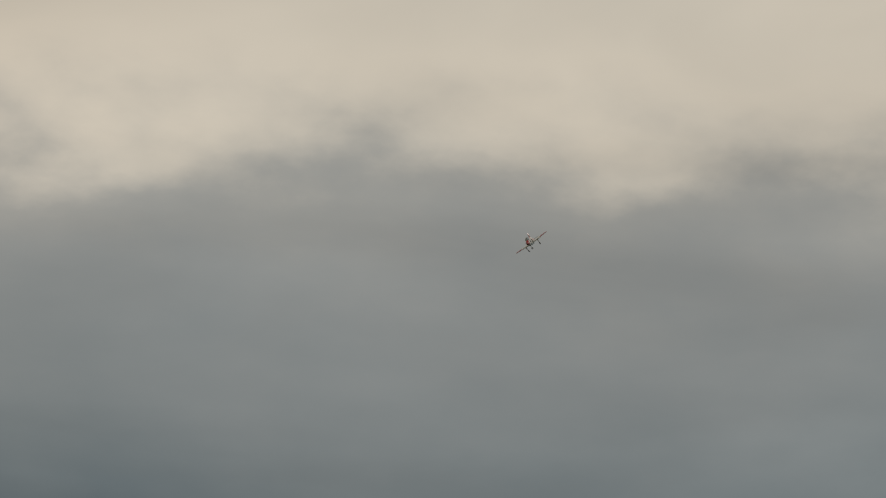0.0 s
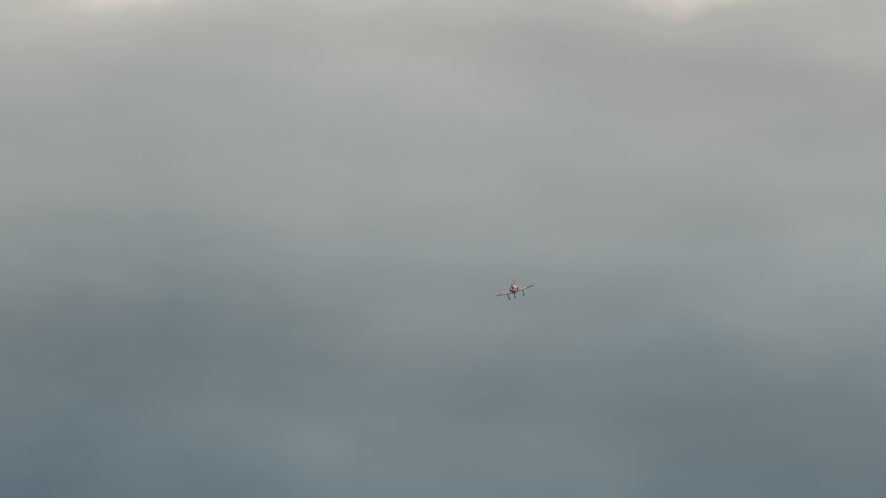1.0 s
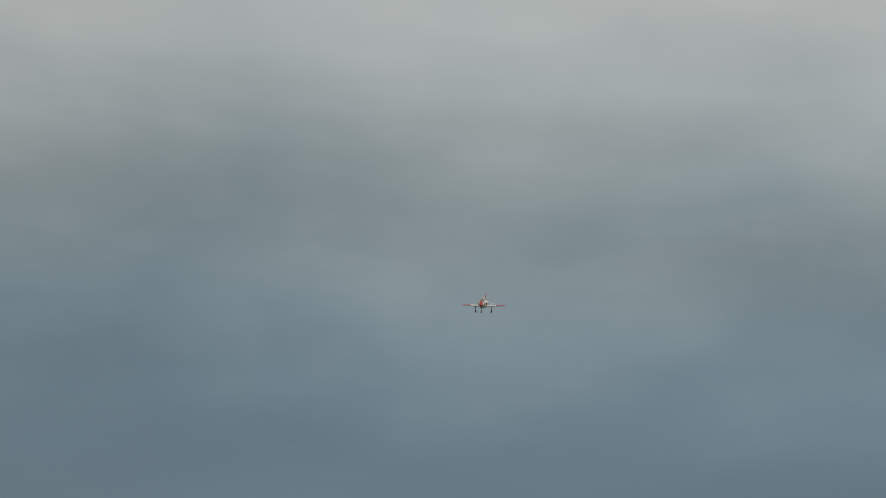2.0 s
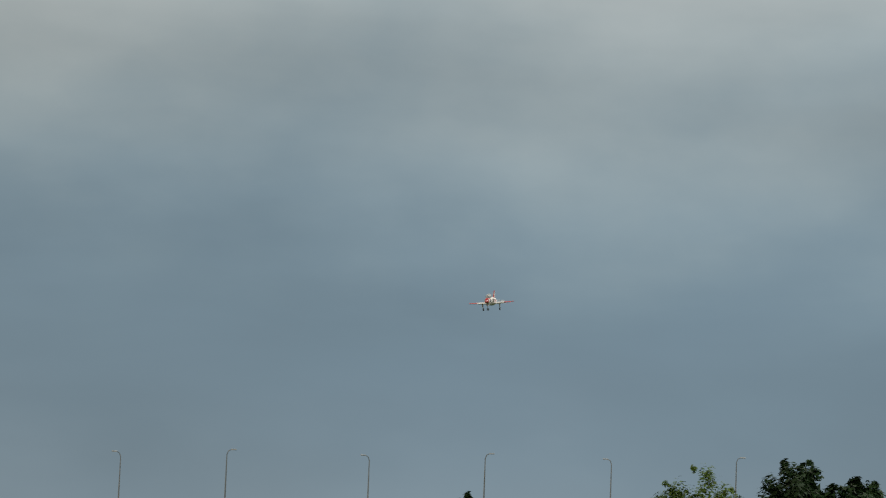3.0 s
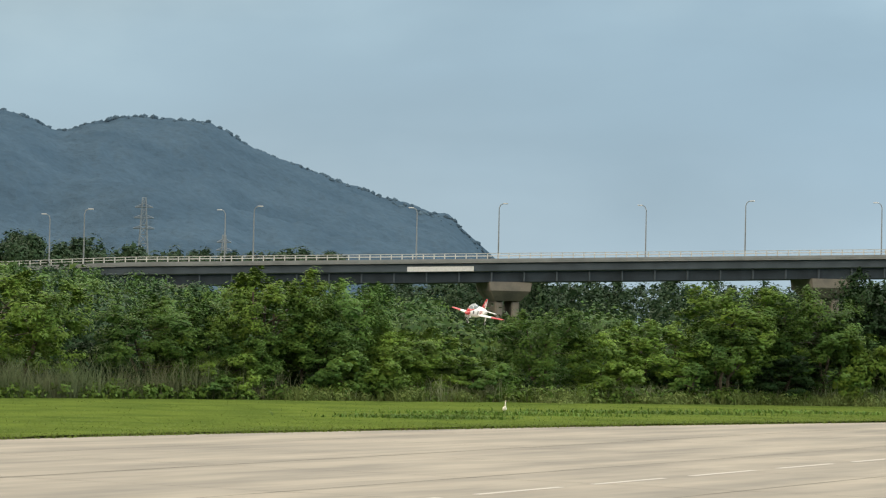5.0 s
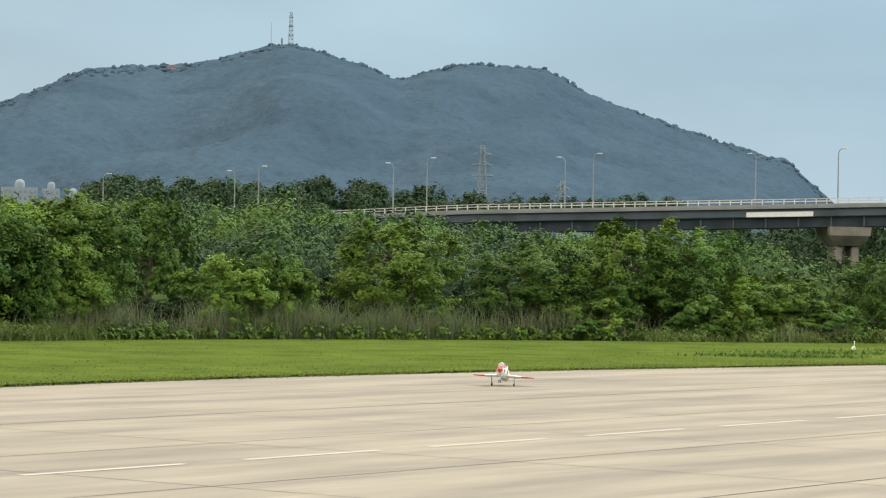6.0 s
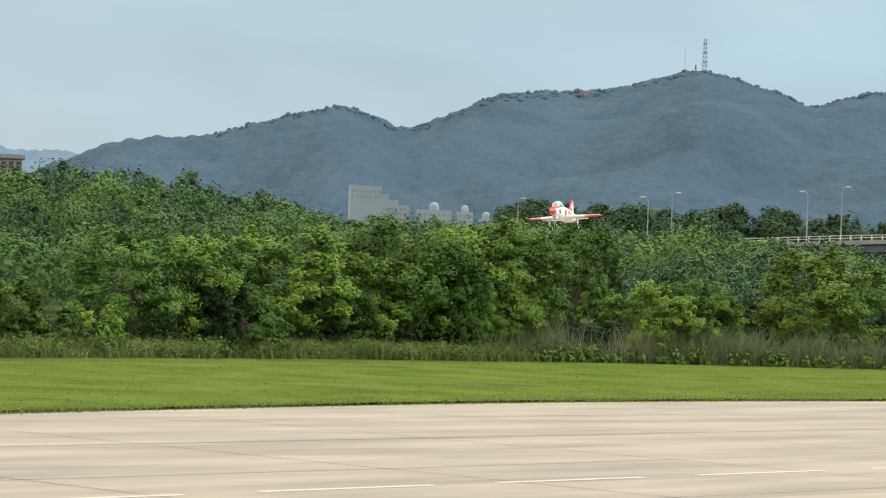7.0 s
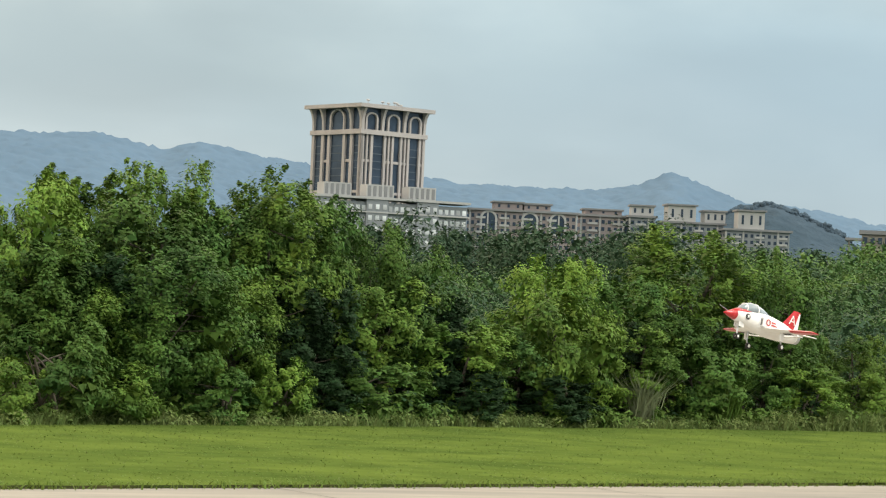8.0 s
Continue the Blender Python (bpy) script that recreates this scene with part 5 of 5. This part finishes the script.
    # nose leg with two small wheels
    leg = empty("nose_gear"); leg.parent = root
    leg.matrix_basis = pose(0, 0.37, -0.04)
    bm = bmesh.new(); rod(bm, (0, 0, 0.0), (0, 0.0, -0.13), 0.010, 0.008, 8); part("strut", bm, JET_METAL, leg)
    for s in (-1, 1):
        bm = bmesh.new(); rod(bm, (s * 0.008, 0.0, -0.155), (s * 0.022, 0.0, -0.155), 0.028, 0.028, 16); part("tyre", bm, RUBBER, leg)
        bm = bmesh.new(); rod(bm, (s * 0.007, 0.0, -0.155), (s * 0.0235, 0.0, -0.155), 0.013, 0.013, 10); part("wheel_hub", bm, JET_WHITE, leg)
        bm = bmesh.new(); box(bm, s * 0.03 - 0.002, s * 0.03 + 0.002, -0.05, 0.03, -0.06, -0.005, 0.001); part("gear_door", bm, JET_WHITE, leg)
    bm = bmesh.new(); box(bm, -0.02, 0.02, 0.02, 0.026, -0.075, -0.035, 0.002); part("landing_light", bm, TRIMW, leg)
    return root


def egret():
    root = empty("egret", Matrix.Translation((16.4, 77.0, 0.05)) @ Matrix.Scale(0.55, 4))
    bm = bmesh.new()
    for c, s in (((0, 0, 0.30), (0.09, 0.16, 0.10)), ((0, -0.12, 0.36), (0.05, 0.07, 0.08))):
        bmesh.ops.create_uvsphere(bm, u_segments=10, v_segments=7, radius=1, matrix=Matrix.LocRotScale(c, None, s))
    rod(bm, (0, -0.14, 0.38), (0, -0.17, 0.62), 0.03, 0.018, 7)
    bmesh.ops.create_uvsphere(bm, u_segments=8, v_segments=6, radius=1, matrix=Matrix.LocRotScale((0, -0.18, 0.63), None, (0.028, 0.05, 0.03)))
    part("body", bm, BIRD, root, "", True)
    bm = bmesh.new(); rod(bm, (0, -0.22, 0.63), (0, -0.31, 0.615), 0.012, 0.002, 6); part("bill", bm, BIRD_BILL, root)
    for s in (-1, 1):
        bm = bmesh.new(); rod(bm, (s * 0.03, 0.02, 0.24), (s * 0.03, 0.0, 0.0), 0.008, 0.007, 5); part("leg", bm, JET_DARK, root)
    tagged(root, "white egret standing in the grass", "bird")


def car():
    """A reddish car that crosses the bridge with a headlamp on."""
    root = empty("car")
    red = mat("car_red", (0.20, 0.075, 0.07), 0.35, vary=0.08)
    bm = bmesh.new()
    loft(bm, [[(x, -0.85, z0), (x, 0.85, z0), (x, 0.85, z1), (x, -0.85, z1)] for x, z0, z1 in ((-2.3, 0.35, 0.75), (-2.1, 0.3, 0.95), (1.2, 0.3, 0.95), (2.1, 0.32, 0.8), (2.3, 0.4, 0.65))])
    part("body", bm, red, root, "dull red car body")
    bm = bmesh.new()
    loft(bm, [[(x0, -0.75, z), (x0, 0.75, z), (x1, 0.75, z), (x1, -0.75, z)] for x0, x1, z in ((-2.0, 1.1, 0.95), (-1.6, 0.5, 1.42), (-1.5, 0.4, 1.48))])
    part("cabin", bm, GLASS, root, "dark glazed cabin")
    for x in (-1.4, 1.4):
        for s in (-1, 1):
            bm = bmesh.new(); rod(bm, (x, s * 0.70, 0.32), (x, s * 0.88, 0.32), 0.32, None, 14)
            part("wheel", bm, RUBBER, root)
    lit = bpy.data.materials.new("headlamp_glow")
    lit.use_nodes = True
    b = lit.node_tree.nodes["Principled BSDF"]
    b.inputs["Emission Color"].default_value, b.inputs["Emission Strength"].default_value = (1, 0.97, 0.9, 1), 6.0
    for s in (-0.6, 0.6):
        bm = bmesh.new(); bmesh.ops.create_uvsphere(bm, u_segments=8, v_segments=6, radius=0.14, matrix=Matrix.Translation((2.26, s, 0.62)))
        part("headlamp", bm, lit, root, "lit white headlamp")
    return tagged(root, "dull red car with lit headlamps on the bridge", "car")


ground()
field()
hills()
PT = bridge()
street_lamps(PT)
masts()
buildings()
woods()
trees()
undergrowth()
grasses()
egret()
JET = jet()
CAR = car()


def motions():
    """The jet sinks towards the runway, touches down, and climbs away past the camera."""
    def at(t, x, y, z, up, bank, head):
        return (t, pose(x, y, z, 0, 0, head) @ pose(0, 0, 0, up, 0, 0) @ pose(0, 0, 0, 0, bank, 0))
    walk(JET, [
        at(0, 48.33, 113.39, 26.63, -22.0, 35.0, 143.5),
        at(0.5, 47.18, 112.76, 22.74, -19.0, 36.0, 146.1),
        at(1, 43.88, 109.60, 18.06, -15.0, 17.0, 149.3),
        at(1.5, 42.30, 109.78, 14.94, -11.0, -5.0, 150.4),
        at(1.7, 41.20, 108.89, 14.04, -11.0, -3.0, 150.0),
        at(2.8, 36.76, 105.28, 10.13, -8.0, 3.0, 146.3),
        at(3, 35.05, 103.10, 9.28, -7.0, 4.0, 147.0),
        at(3.5, 31.76, 99.42, 7.77, -6.0, 3.0, 147.1),
        at(4, 25.57, 90.03, 5.72, -6.0, -7.0, 148.3),
        at(4.5, 17.81, 72.77, 3.82, -4.0, -13.0, 146.3),
        at(4.7, 15.99, 69.93, 3.24, -3.0, -13.0, 147.4),
        at(5.8, 6.56, 54.62, 0.56, 4.0, -8.0, 163.0),
        at(6, 5.39, 54.73, 0.24, 10.0, -2.0, 168.2),
        at(6.2, 4.23, 54.31, 0.78, 17.0, -3.0, 169.4),
        at(6.5, 2.38, 50.06, 1.98, 17.0, 9.0, 170.2),
        at(6.8, 0.17, 48.07, 2.86, 9.0, 6.0, 167.8),
        at(7, -1.05, 43.43, 3.16, 3.0, 5.0, 165.5),
        at(7.2, -2.81, 41.32, 3.28, 3.0, 3.0, 164.9),
        at(7.5, -4.30, 34.01, 2.73, 7.0, 1.0, 160.9),
        at(7.8, -6.12, 29.04, 2.32, 9.0, 0.0, 158.3),
        at(8, -7.51, 26.48, 2.21, 11.0, 0.0, 158.8),
    ])
    walk(CAR, [(t, Matrix.Translation(PT(191.8 + 21.3 * (t - 3.5), 4.5, -1.55)) @ pose(0, -1.8, 0, 0, 0, 0) @ pose(0, 0, 0, 0, 0, -12.4)) for t in (0, 1, 2, 3, 4, 5, 6, 7, 8)])


motions()
